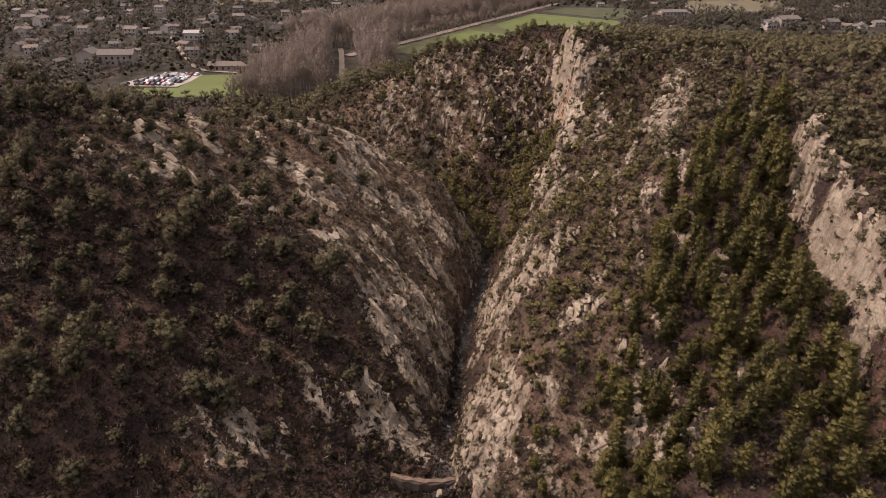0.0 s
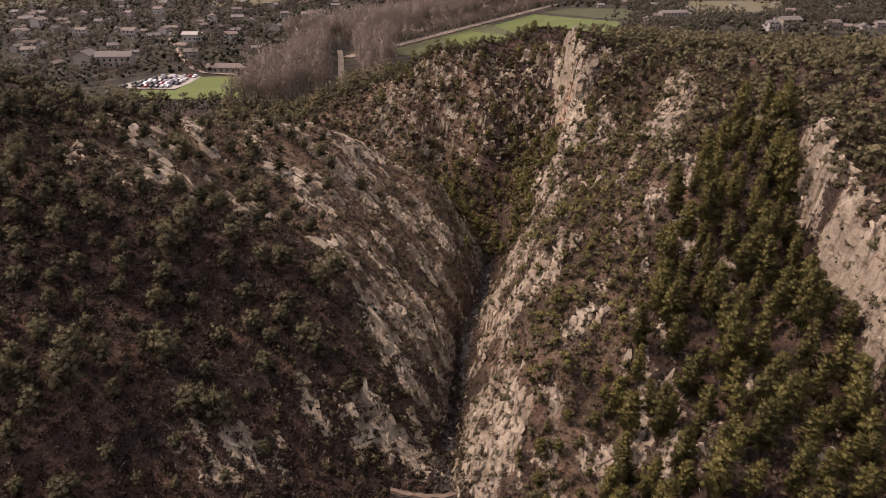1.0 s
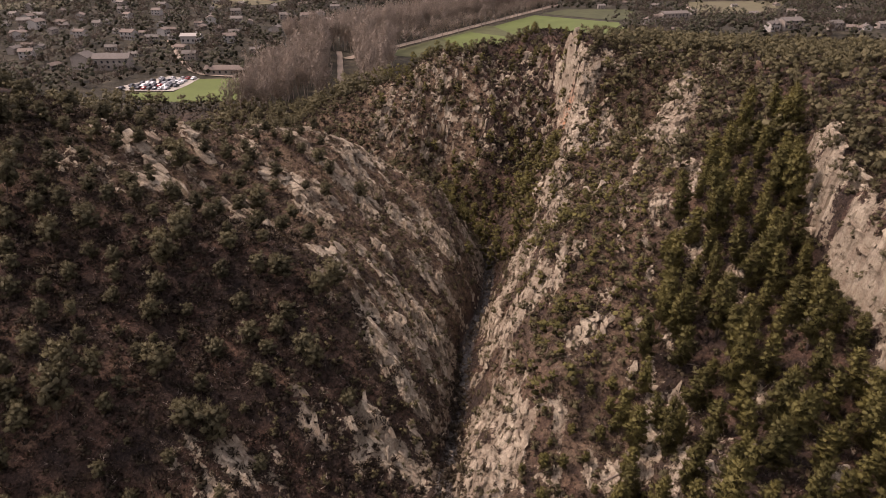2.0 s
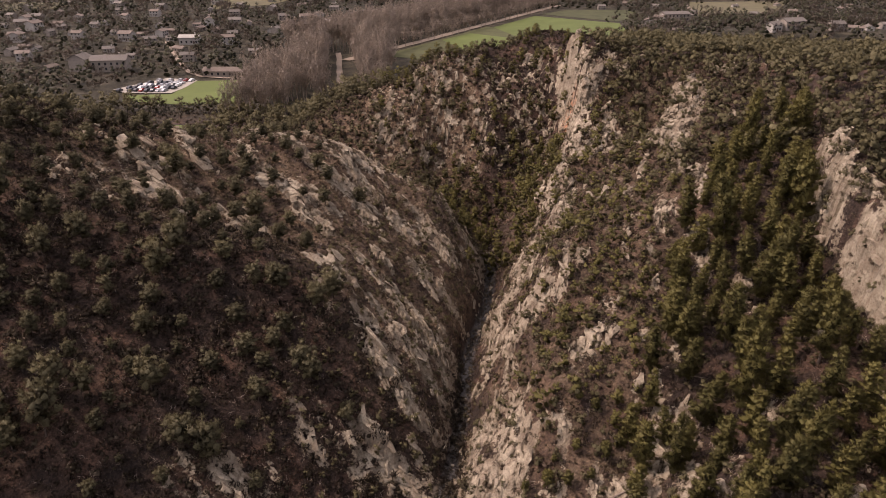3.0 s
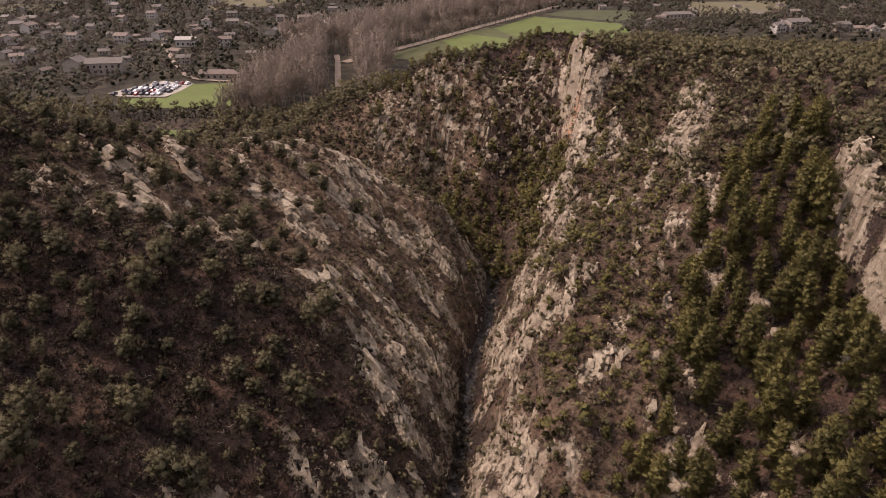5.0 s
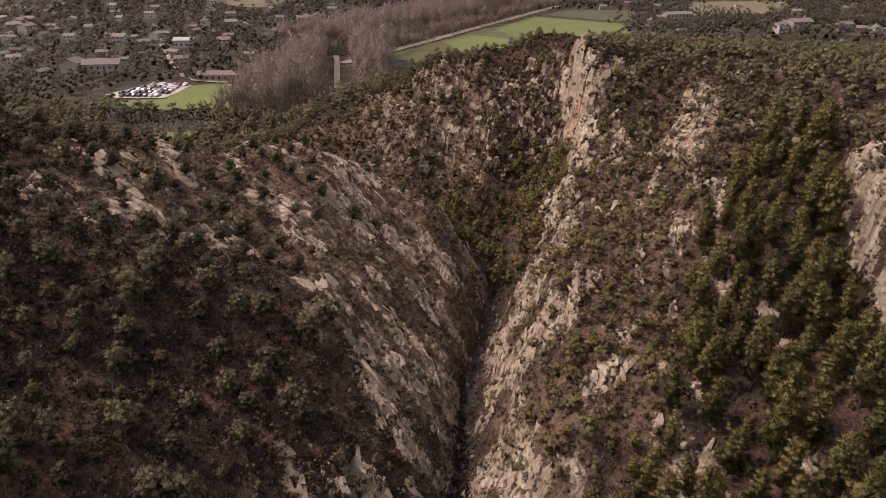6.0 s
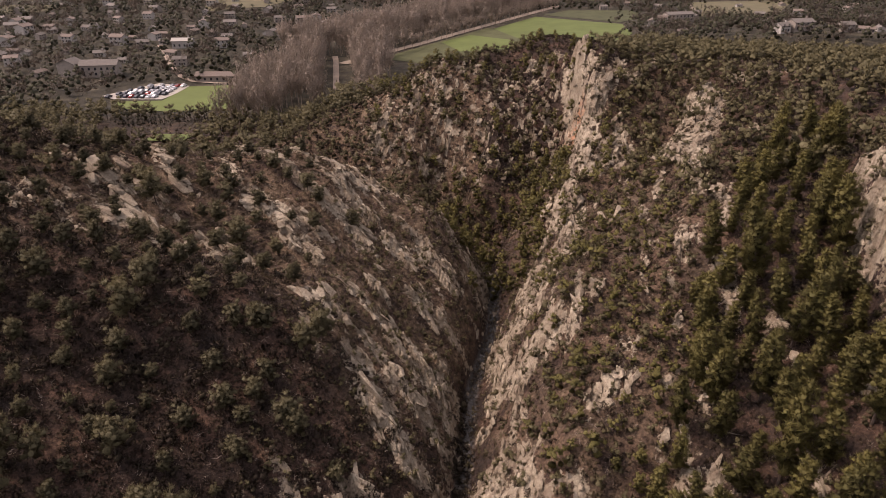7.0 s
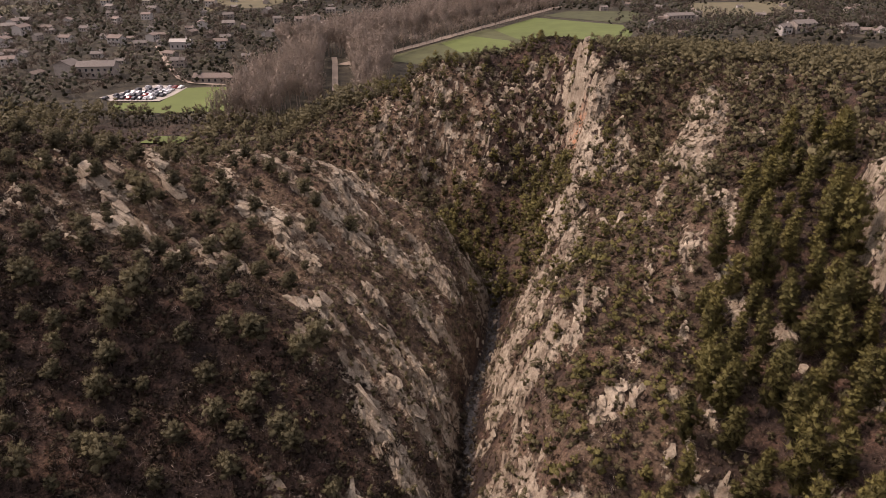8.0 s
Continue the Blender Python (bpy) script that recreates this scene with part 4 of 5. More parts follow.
def dead_wood():
    """Bleached bare twigs that stand out of the heath."""
    rng = np.random.default_rng(15)
    spots = poisson(rng, 9000, (-85, 2, 46, 165), 1.3, lambda x, y: 0.25 + 0.5 * fbm(x / 7, y / 7, 85, 2)) + poisson(rng, 5000, (6, 60, 46, 150), 1.5, lambda x, y: 0.2 + 0.4 * fbm(x / 7, y / 7, 87, 2))
    p = np.array(spots)
    c = np.c_[p, surface(p[:, 0], p[:, 1]) + 0.25]
    v, f, tone = tufts(rng, c, np.tile((0, 0, 0.7), (len(c), 1)), 0.75, 7, 0.07, 0.9)
    tagged(new("dead_twigs", fast_mesh("dead_twigs", v, f, M_TWIG, tone=tone)), "bleached dry twigs standing in the scrub", "dry twigs", kind="stuff")


dead_wood()

# ---- loose and standing blocks of limestone ----
BLOCKS = [block_shape(500 + k) for k in range(14)]


def slopes(x, y, e=0.8):
    return (land(x + e, y) - land(x - e, y)) / (2 * e), (land(x, y + e) - land(x, y - e)) / (2 * e)


def lie(gx, gy, along):
    """Axes of a block on the slope: across, along, outward."""
    n = np.array([-float(gx), -float(gy), 1.0])
    n /= np.linalg.norm(n)
    d = np.array([along[0], along[1], 0.0])
    d = d - n * (d @ n)
    d /= np.linalg.norm(d) + 1e-9
    return np.cross(d, n), d, n


def block_stuff(name, places, along, rng, size, stretch, label, single=0):
    """Blocks that lie on the slope; the nearest ones are pieces of the ground, the others are joined."""
    vs, fs, n = [], [], 0
    places = sorted(places, key=lambda q: q[1])
    at = np.array(places)
    for k, ((x, y), z, gx, gy) in enumerate(zip(places, surface(at[:, 0], at[:, 1]), *slopes(at[:, 0], at[:, 1]))):
        i = int(rng.integers(len(BLOCKS)))
        v, f = BLOCKS[i]
        across, d, up = lie(gx, gy, along + rng.normal(size=2) * 0.25)
        g = size * rng.lognormal(0, 0.35)
        dims = np.array((g * rng.uniform(0.7, 1.1), g * stretch * rng.uniform(0.7, 1.4), g * rng.uniform(0.45, 0.9)))
        mid = np.array([x, y, z]) + up * 0.05 * g
        if k < single:
            turn = Matrix((across, d, up)).transposed().to_4x4()
            part("rock", ROCK_MESHES[i], GROUND, at=Matrix.Translation(mid) @ turn @ Matrix.Diagonal((*dims, 1)))
            continue
        w = v * dims
        vs.append(w[:, :1] * across + w[:, 1:2] * d + w[:, 2:] * up + mid)
        fs.append(f + n)
        n += len(v)
    tagged(new(name, fast_mesh(name, np.concatenate(vs), np.concatenate(fs), M_ROCK)), label, "rocks", kind="stuff")


def wall_rock(side):
    def keep(x, y):
        s = x - stream_x(y)
        r = smooth(0.44, 0.62, rockiness(x, y))
        if side == "west":
            return r * smooth(-1.5, -3, s) * smooth(190, 170, y)
        if side == "east":
            return r * smooth(1.5, 3, s) * smooth(215, 195, y)
        return r * smooth(190, 196, y) * smooth(30, 24, s)
    return keep


ROCK_MESHES = [fast_mesh("rock", v, f, M_ROCK) for v, f in BLOCKS]
BLOCK_RNG = np.random.default_rng(77)
block_stuff("west_wall_blocks", poisson(BLOCK_RNG, 40000, (-70, 8, 48, 172), 0.8, wall_rock("west")), np.array([0.78, -0.62]), BLOCK_RNG, 0.72, 2.2, "pale slabs and blocks of bedded limestone on the west wall", 150)
block_stuff("east_wall_blocks", poisson(BLOCK_RNG, 40000, (4, 76, 46, 212), 0.85, wall_rock("east")), np.array([0.25, 0.97]), BLOCK_RNG, 0.75, 1.8, "sunlit pale limestone ribs and blocks on the east wall", 150)
block_stuff("basin_wall_blocks", poisson(BLOCK_RNG, 6000, (-45, 46, 188, 238), 1.4, wall_rock("basin")), np.array([0.8, -0.6]), BLOCK_RNG, 0.9, 1.2, "grey limestone blocks on the basin wall")
block_stuff("stream_stones", poisson(BLOCK_RNG, 700, (-6, 20, 48, 165), 1.1, lambda x, y: smooth(2.6, 1.0, np.abs(x - stream_x(y)))), np.array([0.0, 1.0]), BLOCK_RNG, 0.8, 1.2, "dark stones lying in the stream bed")

boulders = []
for k in range(6):
    v, f = BLOCKS[k]
    boulders.append(tagged(new("boulder", fast_mesh("boulder", v, f, M_ROCK)), "pale weathered limestone boulder on the hillside", "boulder", "boulders of the outcrops"))
done = set()
for cx, cy, rx, ry, turn, k in OUTCROPS[:4] + OUTCROPS[8:11]:
    for j in range(14):
        a, r = BLOCK_RNG.uniform(0, 6.28), math.sqrt(BLOCK_RNG.uniform(0, 1)) * 0.85
        t = radians(turn)
        u, w = math.cos(a) * r * rx, math.sin(a) * r * ry
        x, y = cx + u * math.cos(t) - w * math.sin(t), cy + u * math.sin(t) + w * math.cos(t)
        across, d, up = lie(*slopes(x, y), (0.78, -0.62))
        g = BLOCK_RNG.uniform(0.8, 1.9)
        m = Matrix((across, d, up)).transposed().to_4x4()
        m = Matrix.Translation((x, y, height_at(x, y) + 0.1 * g)) @ m @ pose(0, 0, 0, 0, 0, BLOCK_RNG.uniform(-40, 40)) @ Matrix.Diagonal((g * 0.9, g * 1.3, g * 0.7, 1))
        i = int(BLOCK_RNG.integers(6))
        if i in done:
            copy_thing(boulders[i], m)
        else:
            done.add(i)
            boulders[i].matrix_basis = m


# ---- an old dam across the gorge and a fallen trunk ----
def dam():
    root = tagged(new("dam"), "old rough masonry dam with a dirt path, closing the gorge", "dam")
    bm = bmesh.new()
    x0, x1, y0, y1, top = -7.0, 5.0, 63.6, 64.9, 44.9
    n = 14
    rows = []
    for k in range(n + 1):
        x = x0 + (x1 - x0) * k / n
        j = [0.25 * math.sin(k * 2.3 + a) for a in range(4)]
        bend = -1.2 * math.sin(math.pi * k / n)
        rows.append([bm.verts.new((x, y0 - 1.0 + bend, 36.0)), bm.verts.new((x, y0 + bend + 0.4 * j[0], top + 0.5 * j[1])), bm.verts.new((x, y1 + bend + 0.4 * j[2], top + 0.5 * j[3])), bm.verts.new((x, y1 + bend + 0.8, 36.0))])
    for a, b in zip(rows, rows[1:]):
        for i in range(3):
            bm.faces.new((a[i], b[i], b[i + 1], a[i + 1]))
    bm.faces.new(rows[0])
    bm.faces.new(rows[-1])
    part("wall", mesh_of(bm, "wall", M_STONE_WALL), root)
    bm = bmesh.new()
    rows = []
    for k in range(n + 1):
        x = x0 + (x1 - x0) * k / n
        bend = -1.2 * math.sin(math.pi * k / n)
        rows.append([bm.verts.new((x, y0 + bend + 0.3 + 0.15 * math.sin(k * 1.9), top + 0.20)), bm.verts.new((x, y1 + bend - 0.3 + 0.15 * math.sin(k * 2.7), top + 0.20)), bm.verts.new((x, y1 + bend - 0.3, top - 0.4)), bm.verts.new((x, y0 + bend + 0.3, top - 0.4))])
    for a, b in zip(rows, rows[1:]):
        for i in range(4):
            bm.faces.new((a[i], b[i], b[(i + 1) % 4], a[(i + 1) % 4]))
    bm.faces.new(rows[0])
    bm.faces.new(rows[-1])
    part("path", mesh_of(bm, "path", M_SOIL_PATH), root, "tan trodden dirt path")


dam()
for x, y, length, turn in ((25.5, 63.5, 7.0, 5), (36.5, 78.0, 5.0, -30)):
    z = height_at(x, y)
    v, f = rod([(-length / 2, 0, 0.1), (0, 0.2, 0.15), (length / 2, 0.1, 0.3)], [0.14, 0.11, 0.05], 6)
    e = 0.5 * length
    slope = math.degrees(math.atan2(height_at(x + e * math.cos(radians(turn)), y + e * math.sin(radians(turn))) - height_at(x - e * math.cos(radians(turn)), y - e * math.sin(radians(turn))), length))
    log = tagged(new("fallen_trunk", fast_mesh("fallen_trunk", v, f, M_PALE_BARK)), "bleached fallen pine trunk lying on the slope", "fallen trunk", "fallen trunks")
    log.matrix_basis = pose(x, y, z, 0, -slope, turn)
# ---- the plain: fields, lanes, car park ----
draped("field_1", [(-137, 376), (-112, 379), (-106, 355), (-99, 329), (-126, 322), (-158, 330), (-160, 343), (-139, 345)], M_GRASS, "bright green mown meadow beside the car park", "field")
draped("field_2", [(41, 582), (84, 655), (150.5, 606), (142.5, 541), (121, 481), (70, 483)], M_GRASS, "bright green field edged by a tree-lined lane", "field")
draped("field_3", [(228, 656), (263, 771), (380, 790), (305, 664)], M_DRY_GRASS, "pale olive dry field", "field")
draped("field_4", [(-405, 588), (-337, 606), (-315, 640), (-415, 645)], M_DRY_GRASS, "brown fallow field", "field")
draped("field_5", [(-200, 608), (-155, 640), (-140, 700), (-215, 670)], M_DRY_GRASS, "dull olive pasture", "field")
draped("field_6", [(-1, 516), (21, 549), (48, 526), (58, 490), (12, 478)], M_GRASS, "small green paddock beside the lane", "field", lift=0.32)
draped("field_9", [(92, 667), (152, 619), (191, 661), (178, 702), (121, 701)], M_VERGE, "olive field edged by bare hedges", "field")
draped("field_7", [(-40, 456), (36, 586), (84, 560), (90, 478), (40, 440), (-12, 438)], M_VERGE, "dull green verge between the lane and the hill", "field", lift=0.15)
draped("field_8", [(-118, 268), (-103, 270), (-101, 281), (-116, 280)], M_GRASS, "small green glade behind the rocky crest", "field", lift=0.4)
draped("car_park", [(-173, 354), (-166, 366), (-155, 383), (-136, 377), (-137, 360), (-140, 347), (-164, 347)], M_GRAVEL, "white gravel car park at the village edge", "car park", lift=0.35)
ribbon("road_1", [(-190, 480), (-180, 460), (-167, 433), (-148, 398), (-138, 388), (-125, 384), (-100, 381)], 2.8, M_TRACK, "pale village road", "road", 0.5)
ribbon("road_2", [(-70, 462), (-67, 445), (-62, 410), (-56, 368)], 3.4, M_TRACK, "straight pale drive between bare trees", "road", 0.5)
ribbon("road_3", [(-100, 530), (-84, 571), (-69, 597), (-47, 622), (-10, 650)], 8, M_GRAVEL, "pale road past a white hall", "road", 0.5)
ribbon("road_4", [(-62, 437), (-48, 459), (-14, 513), (31, 591), (87, 685), (120, 740)], 7, M_TRACK, "pale lane lined with bare plane trees", "road", 0.5)
ribbon("road_5", [(190, 600), (215, 640), (240, 690), (258, 775)], 4, M_TRACK, "dirt track up a field edge", "road", 0.5)

# ---- bare plane trees of the avenue ----
PLANES = [bare_shape(300 + k, 19, 4.6, 24, 9, 6, 0.16, 0.06, 0.9) for k in range(4)]
masters = [tree_master("plane_tree", s, M_TWIG, M_PALE_BARK, "tall leafless plane tree beside the lane", "plane tree", "plane trees along the lane") for s in PLANES]
row = []
lane = np.array([(-48, 459), (-14, 513), (31, 591), (87, 685), (110, 724)], float)
for (x0, y0), (x1, y1) in zip(lane, lane[1:]):
    d = math.hypot(x1 - x0, y1 - y0)
    for k in range(int(d / 9)):
        t = (k + 0.5) / int(d / 9)
        nx, ny = -(y1 - y0) / d, (x1 - x0) / d
        for side in (-6.5, 6.5):
            row.append((x0 + (x1 - x0) * t + nx * side + RNG.normal() * 0.5, y0 + (y1 - y0) * t + ny * side + RNG.normal() * 0.5))
for side in (-10, 10):
    row += [(-66.5 + 0.145 * k * 8 + side, 452 - 8 * k) for k in range(10)]
planted(masters, row, RNG, 0.7, 1.0, 2.0)


def grove(x, y):
    """Bare wood behind the lane and round the drive."""
    t = (y - 459) / (685 - 459)
    lx = -48 + t * 135
    behind = smooth(-8, -16, x - lx) * smooth(-75, -55, x - lx) * smooth(455, 470, y) * smooth(770, 740, y)
    drive = -66 + (452 - y) * 0.145
    front = smooth(-125, -112, x) * smooth(-28, -34, x) * smooth(318, 330, y) * smooth(470, 455, y) * smooth(8, 12, np.abs(x - drive))
    left = smooth(-98, -93, x) * smooth(-70, -78, x) * smooth(286, 296, y) * smooth(380, 350, y)
    return np.maximum(np.maximum(behind, front * smooth(-96, -84, x - 0.1 * (y - 380))), left)


places = poisson(RNG, 9000, (-140, 110, 285, 775), 4.4, grove)
p = np.array(places)
p = np.c_[p, land(p[:, 0], p[:, 1]) - 0.2]
FAR_PLANES = [bare_shape(320 + k, 21, 4.2, 16, 10, 7, 0.17, 0.055, 0.9) for k in range(4)]
v, f, tone, nm = scatter(FAR_PLANES, p, np.random.default_rng(8), 0.85, 1.05)
root = tagged(new("bare_grove"), "grey-brown leafless grove of tall trees", "woodland", kind="stuff")
part("crown", fast_mesh("crown", v, f, M_TWIG, nm, tone=tone), root)
v, f, tone, nm = scatter(FAR_PLANES, p, np.random.default_rng(8), 0.85, 1.05, 0)
part("trunk", fast_mesh("trunk", v, f, M_PALE_BARK), root)

# ---- hedges, garden trees and thickets of the plain ----
LOW_DOME = [pine_shape(400 + k, 6.4, 2.8, 0.15, 4, 5, 1.5, 0.15, (0.9, 0.35)) for k in range(5)]
LOW_CONE = [pine_shape(420 + k, 9.0, 1.0, 0.4, 6, 8, 1.0, 0.04, (0.9, 0.3)) for k in range(3)]
LOW_BARE = [bare_shape(440 + k, 6.5, 4.4, 6, 7, 4, 0.3, 0.2) for k in range(4)]


def village(x, y):
    d = smooth(-70, -110, x + 0.05 * (y - 400)) * smooth(372, 392, y + 0.15 * (x + 200))
    d = np.maximum(d, smooth(-172, -182, x) * smooth(300, 318, y))
    d = np.maximum(d, 0.7 * smooth(95, 120, x - 0.3 * (y - 500)) * smooth(400, 420, y))
    d = np.maximum(d, 0.6 * smooth(700, 720, y))
    lot = np.maximum(smooth(1.15, 1.0, np.hypot((x + 153) / 21, (y - 364) / 22)), smooth(1.15, 1.0, np.hypot((x + 124) / 24, (y - 350) / 30)))
    fields = zone(x, y, 300, 720, 55, 75, -15) + zone(x, y, 143, 662, 48, 40, 20) + zone(x, y, 90, 540, 60, 110, -25) + zone(x, y, -380, 650, 50, 30, 10) + zone(x, y, -175, 650, 30, 45, 20)
    return d * (1 - lot) * (1 - np.clip(fields, 0, 1)) * (0.95 + 0.6 * fbm(x / 40, y / 40, 91, 2))


VILLAGE = [(-301, 519), (-315, 529), (-290, 534), (-241, 458), (-261, 531), (-214, 498), (-198, 473), (-200, 499), (-230, 402), (-195, 433), (-186, 536), (-129, 528), (-114, 584), (-105, 602), (-105, 687), (-73, 554), (-292, 480), (-264, 452), (-273, 439), (-340, 560), (-250, 560), (-330, 500)]
OTHERS = [(186, 614), (244, 439), (255, 436), (266, 441), (190, 743), (281, 450), (-220, 560), (-170, 580), (-380, 540), (-150, 500), (330, 560), (-235, 505), (-280, 500), (-255, 490), (-320, 545), (-345, 520), (-180, 520), (-160, 545)]
TOWN = poisson(np.random.default_rng(31), 1800, (-420, -75, 405, 720), 27, lambda x, y: 0.8 * smooth(-70, -110, x + 0.05 * (y - 400)) * smooth(405, 430, y))
TOWN += poisson(np.random.default_rng(33), 120, (150, 480, 480, 760), 42, lambda x, y: 0.5 + 0 * x)
homes = np.array(VILLAGE + OTHERS + TOWN + [(-194, 402), (-211, 402), (-172, 475), (-124, 391), (-85, 580), (203, 626), (221, 449), (209, 446)])
spots = poisson(RNG, 22000, (-560, 600, 300, 860), 4.6, village)
spots = [q for q in spots if np.min(np.hypot(homes[:, 0] - q[0], (homes[:, 1] - 6 - q[1]) * 0.7)) > 6.5]
order = RNG.uniform(0, 1, len(spots))
for name, shapes, leaf, sel, lo, hi, label in (
    ("garden_trees", LOW_DOME, M_EVERGREEN, order < 0.55, 0.7, 1.35, "dark evergreen trees scattered through the village"),
    ("cypress_trees", LOW_CONE, M_EVERGREEN, (order >= 0.55) & (order < 0.62), 0.7, 1.3, "dark narrow cypresses in village gardens"),
    ("leafless_trees", LOW_BARE, M_THICKET, order >= 0.62, 0.7, 1.3, "brown leafless trees and thickets between houses"),
):
    p = np.array([q for q, k in zip(spots, sel) if k])
    p = np.c_[p, land(p[:, 0], p[:, 1]) - 0.2]
    v, f, tone, nm = scatter(shapes, p, np.random.default_rng(9), lo, hi)
    tagged(new(name, fast_mesh(name, v, f, leaf, nm, tone=tone)), label, "woodland", kind="stuff")


hedge = [tree_master("cypress_tree", q, M_EVERGREEN, M_BARK, "dark cypress in a close hedge below the meadow", "cypress", "cypress hedge") for q in LOW_CONE]
planted(hedge, [(-139 + 1.05 * k + RNG.normal() * 0.2, 293 + 0.5 * k + RNG.normal() * 0.5) for k in range(34)], RNG, 0.55, 0.8, 1.0)


# ---- houses ----
def gable_roof(w, d, rise, over, thick):
    bm = bmesh.new()
    x, y = w / 2 + over, d / 2 + over
    pts = [(-y, -thick - over * rise / (d / 2)), (0, rise), (y, -thick - over * rise / (d / 2))]
    rows = []
    for sx in (-x, x):
        rows.append([bm.verts.new((sx, py, pz + t)) for t in (thick, 0) for py, pz in pts])
    a, b = rows
    for i, j in ((0, 1), (1, 2), (3, 4), (4, 5), (0, 3), (2, 5)):
        bm.faces.new((a[i], b[i], b[j], a[j]))
    for r in rows:
        bm.faces.new((r[0], r[1], r[4], r[3]))
        bm.faces.new((r[1], r[2], r[5], r[4]))
    return bm


def wall_block(w, d, h, rise):
    bm = bmesh.new()
    ring = []
    for sx in (-w / 2, w / 2):
        ring.append([bm.verts.new((sx, y, z)) for y, z in ((-d / 2, -1.0), (d / 2, -1.0), (d / 2, h), (0, h + rise), (-d / 2, h))])
    a, b = ring
    bm.faces.new(a)
    bm.faces.new(b)
    for i in range(5):
        bm.faces.new((a[i], b[i], b[(i + 1) % 5], a[(i + 1) % 5]))
    return bm


def house_master(w, d, h, rise, wall_m, roof_m, label, storeys, category="house", group="houses of the plain"):
    root = tagged(new("house"), label, category, group)
    wall = part("wall", mesh_of(wall_block(w, d, h, rise), "wall", wall_m), root)
    part("roof", mesh_of(gable_roof(w, d, rise, 0.5, 0.25), "roof", roof_m), root, at=pose(0, 0, h + 0.02))
    bm = bmesh.new()
    box(bm, -0.45, 0.45, -0.35, 0.35, -0.8, 1.3)
    part("chimney", mesh_of(bm, "chimney", wall_m), root, at=pose(w * 0.28, 0.4, h + rise))
    bm = bmesh.new()
    box(bm, -0.55, 0.55, -0.06, 0.06, 0, 1.4)
    pane = mesh_of(bm, "window", M_GLASS)
    n = max(2, int(w / 3.2))
    for s in range(storeys):
        for k in range(n):
            x = -w / 2 + (k + 0.5) * w / n
            for y in (-d / 2 - 0.03, d / 2 + 0.03):
                part("window", pane, root, at=pose(x, y, 0.8 + s * 2.8))
    bm = bmesh.new()
    box(bm, -0.55, 0.55, -0.06, 0.06, 0, 2.1)
    part("door", mesh_of(bm, "door", M_BARK), root, at=pose(w / 2 - w / n, -d / 2 - 0.05, 0))
    return root


HOUSES = [
    house_master(11, 8, 5.2, 1.6, M_RENDER, M_TILE, "two-storey ochre house with a brown tiled roof", 2),
    house_master(9, 7, 3.0, 1.3, M_WHITE, M_TILE, "low white house with a tiled roof", 1),
    house_master(13, 8, 3.2, 1.5, M_RENDER, M_RED_TILE, "long low house with a red tiled roof", 1),
    house_master(10, 9, 5.6, 1.5, M_WHITE, M_RED_TILE, "two-storey pale house with a red tiled roof", 2),
]
first = set()
for x, y in VILLAGE + OTHERS + TOWN:
    k = int(RNG.integers(4))
    m = pose(x, y, float(land(x, y)) + 0.3, 0, 0, RNG.choice([0, 15, -20, 80, 100]) + RNG.uniform(-8, 8)) @ Matrix.Diagonal((*([RNG.uniform(0.7, 0.95)] * 3), 1))
    if k in first:
        copy_thing(HOUSES[k], m)
    else:
        first.add(k)
        HOUSES[k].matrix_basis = m

for w, d, h, rise, wm, rm, x, y, turn, lab, st in (
    (20, 9, 6.5, 2.0, M_RENDER, M_TILE, -194, 402, 6, "long two-storey farmhouse with a brown tiled roof", 2),
    (9, 11, 7.0, 2.2, M_RENDER, M_TILE, -211, 402, 80, "gabled stone house end beside the farmhouse", 2),
    (13, 7, 4.5, 1.2, M_WHITE, M_WHITE, -172, 475, 4, "white hall with a pale roof", 1),
    (24, 8, 3.2, 1.4, M_RENDER, M_RED_TILE, -124, 391, 0, "long single-storey building with a red-orange roof", 1),
    (22, 12, 4.0, 1.0, M_WHITE, M_WHITE, -85, 580, 8, "low white shed with a pale roof", 1),
    (24, 10, 6.0, 1.4, M_RENDER, M_TILE, 203, 626, 12, "large pale house with rows of windows", 2),
    (14, 9, 5.0, 1.5, M_RENDER, M_TILE, 221, 449, 14, "large hilltop house with a red tiled roof", 2),
    (7, 7, 4.4, 1.2, M_WHITE, M_TILE, 209, 446, 14, "pale house wing beside the hilltop house", 2),
):
    big = house_master(w, d, h, rise, wm, rm, lab, st, group="")
    big.matrix_basis = pose(x, y, float(land(x, y)) + 0.3, 0, 0, turn)


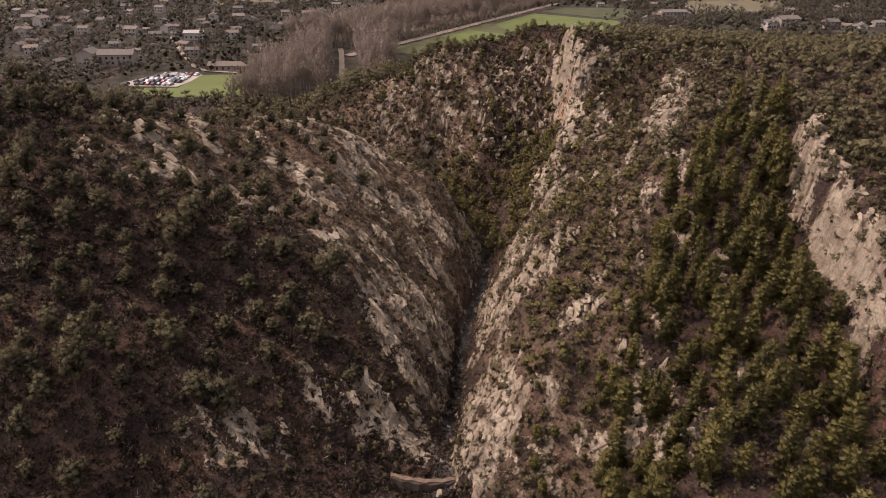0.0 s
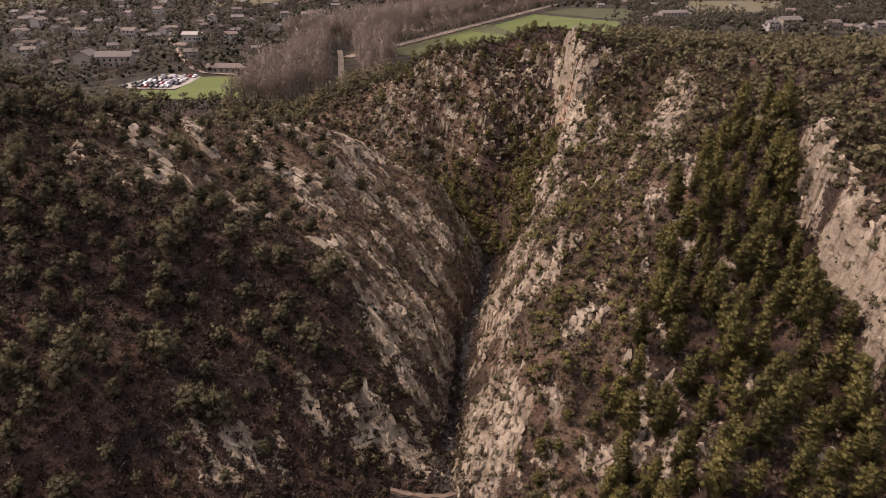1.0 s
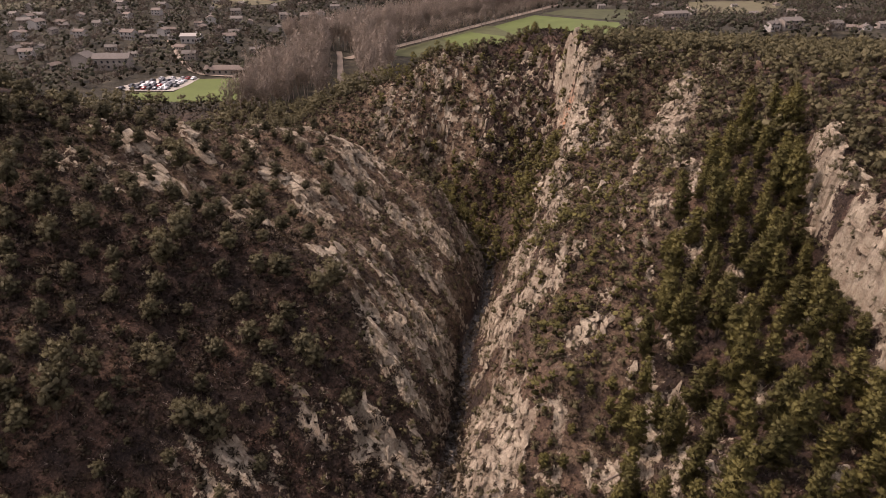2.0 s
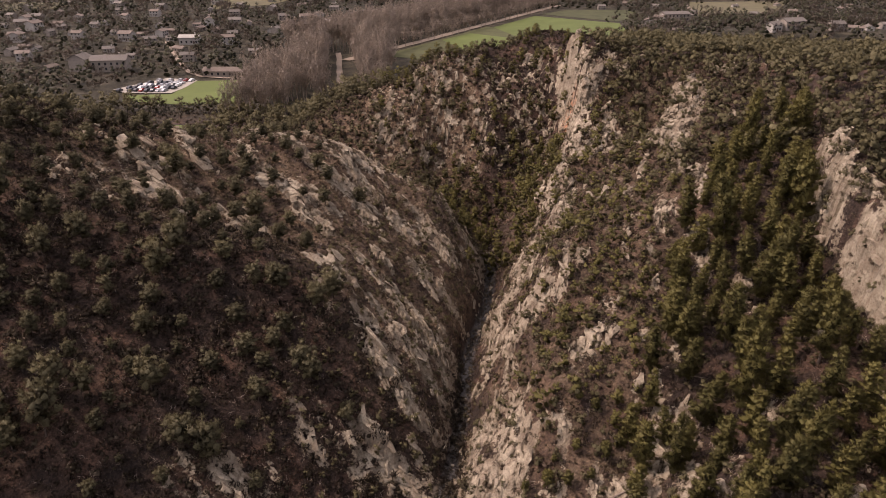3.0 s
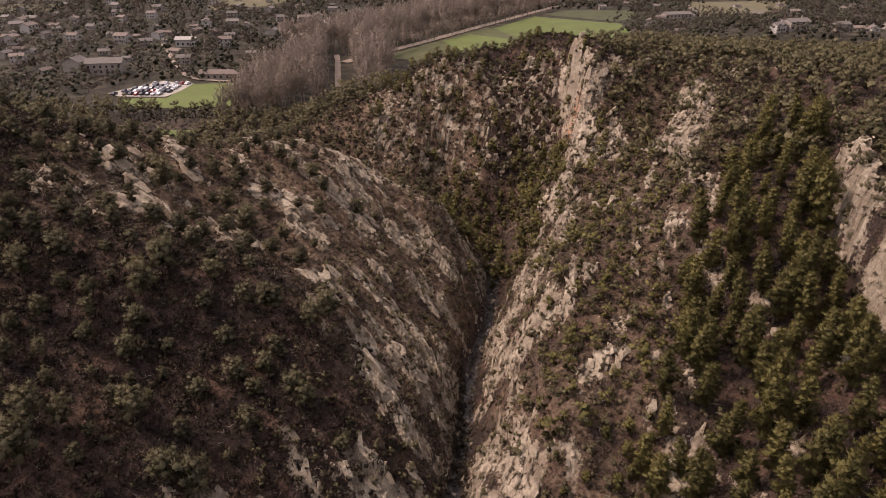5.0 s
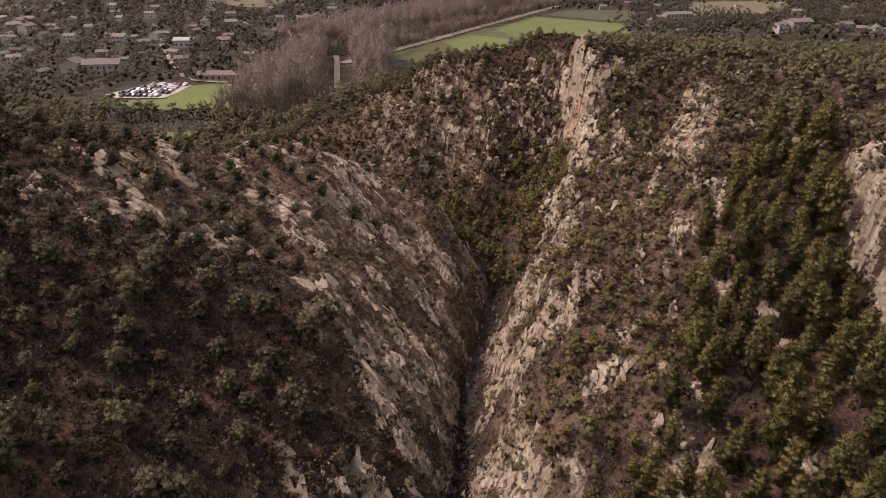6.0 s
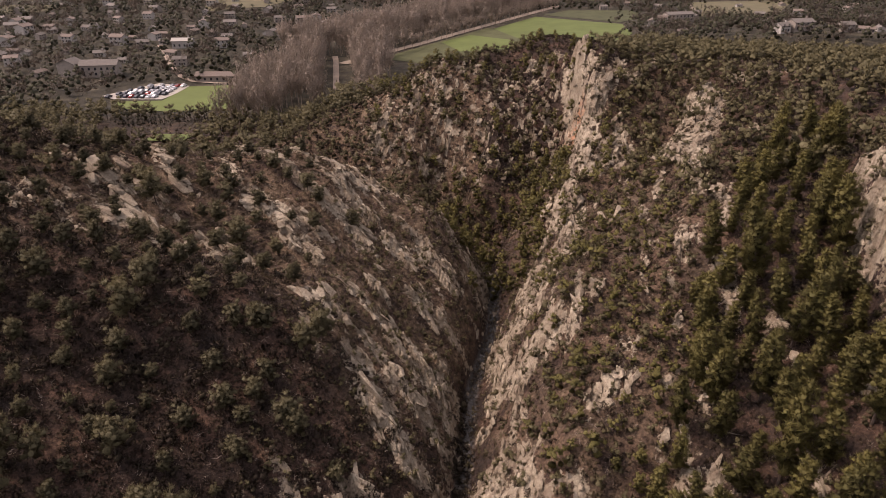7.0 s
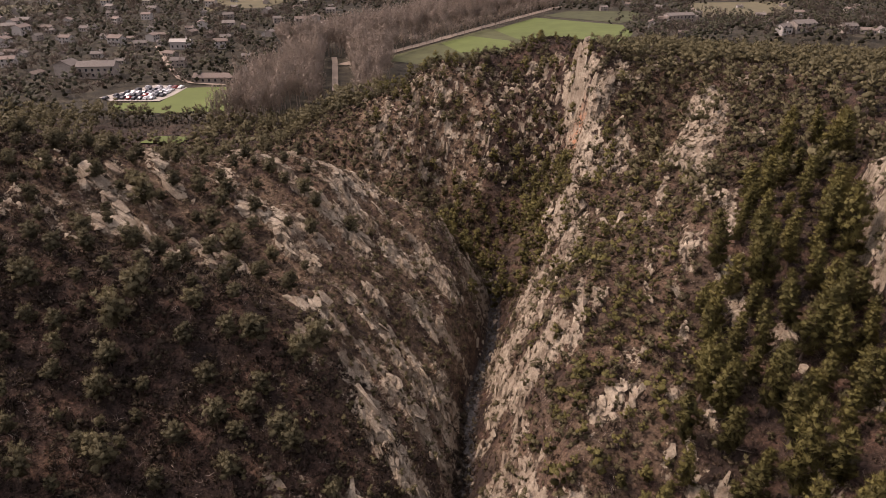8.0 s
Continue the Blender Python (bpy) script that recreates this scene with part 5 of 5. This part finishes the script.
# ---- cars ----
def car_master(paint, label):
    root = tagged(new("car"), label, "car", "cars in the car park")
    bm = bmesh.new()
    side = [(-2.1, 0.35), (-2.15, 0.8), (-1.2, 0.95), (-0.55, 1.42), (0.85, 1.45), (1.6, 1.0), (2.1, 0.9), (2.12, 0.35)]
    a, b = [[bm.verts.new((x, w * (0.86 if z > 1.2 else 1.0), z)) for x, z in side] for w in (-0.85, 0.85)]
    bm.faces.new(a)
    bm.faces.new(b)
    for i in range(len(side)):
        j = (i + 1) % len(side)
        bm.faces.new((a[i], b[i], b[j], a[j]))
    part("body", mesh_of(bm, "body", paint), root)
    for nm, x0, x1, tilt in (("windscreen", -1.13, -0.62, 0), ("rear_window", 0.93, 1.5, 0)):
        bm = bmesh.new()
        z0, z1 = (1.0, 1.38) if x0 < 0 else (1.40, 1.06)
        q = [bm.verts.new(p) for p in ((x0, -0.68, z0 + 0.03), (x0, 0.68, z0 + 0.03), (x1, 0.66, z1 + 0.03), (x1, -0.66, z1 + 0.03))]
        r = [bm.verts.new((v.co.x, v.co.y, v.co.z - 0.05)) for v in q]
        bm.faces.new(q)
        bm.faces.new(r[::-1])
        for i in range(4):
            bm.faces.new((q[i], r[i], r[(i + 1) % 4], q[(i + 1) % 4]))
        part(nm, mesh_of(bm, nm, M_GLASS), root)
    bm = bmesh.new()
    bmesh.ops.create_cone(bm, cap_ends=True, segments=12, radius1=0.32, radius2=0.32, depth=0.2, matrix=pose(0, 0, 0, 90))
    wheel = mesh_of(bm, "wheel", M_TYRE)
    for x in (-1.3, 1.3):
        for y in (-0.8, 0.8):
            part("wheel", wheel, root, at=pose(x, y, 0.32))
    return root


CARS = [car_master(M_CAR[k], f"{k} car parked on pale gravel") for k in ("white", "silver", "dark", "red")]
slots = []
for r in range(5):
    y = 351 + 6.0 * r
    x0 = -168 + 3.0 * r
    x1 = -142 + 0.9 * r
    x = x0
    while x < x1:
        if RNG.uniform() < 0.8:
            slots.append((x, y + RNG.normal() * 0.2))
        x += 2.9
started = set()
for x, y in slots:
    k = int(RNG.choice(4, p=[0.24, 0.16, 0.54, 0.06]))
    m = pose(x, y, float(land(x, y)) + 0.36, 0, 0, RNG.choice([78, -102]) + RNG.normal() * 2)
    if k in started:
        copy_thing(CARS[k], m)
    else:
        started.add(k)
        CARS[k].matrix_basis = m
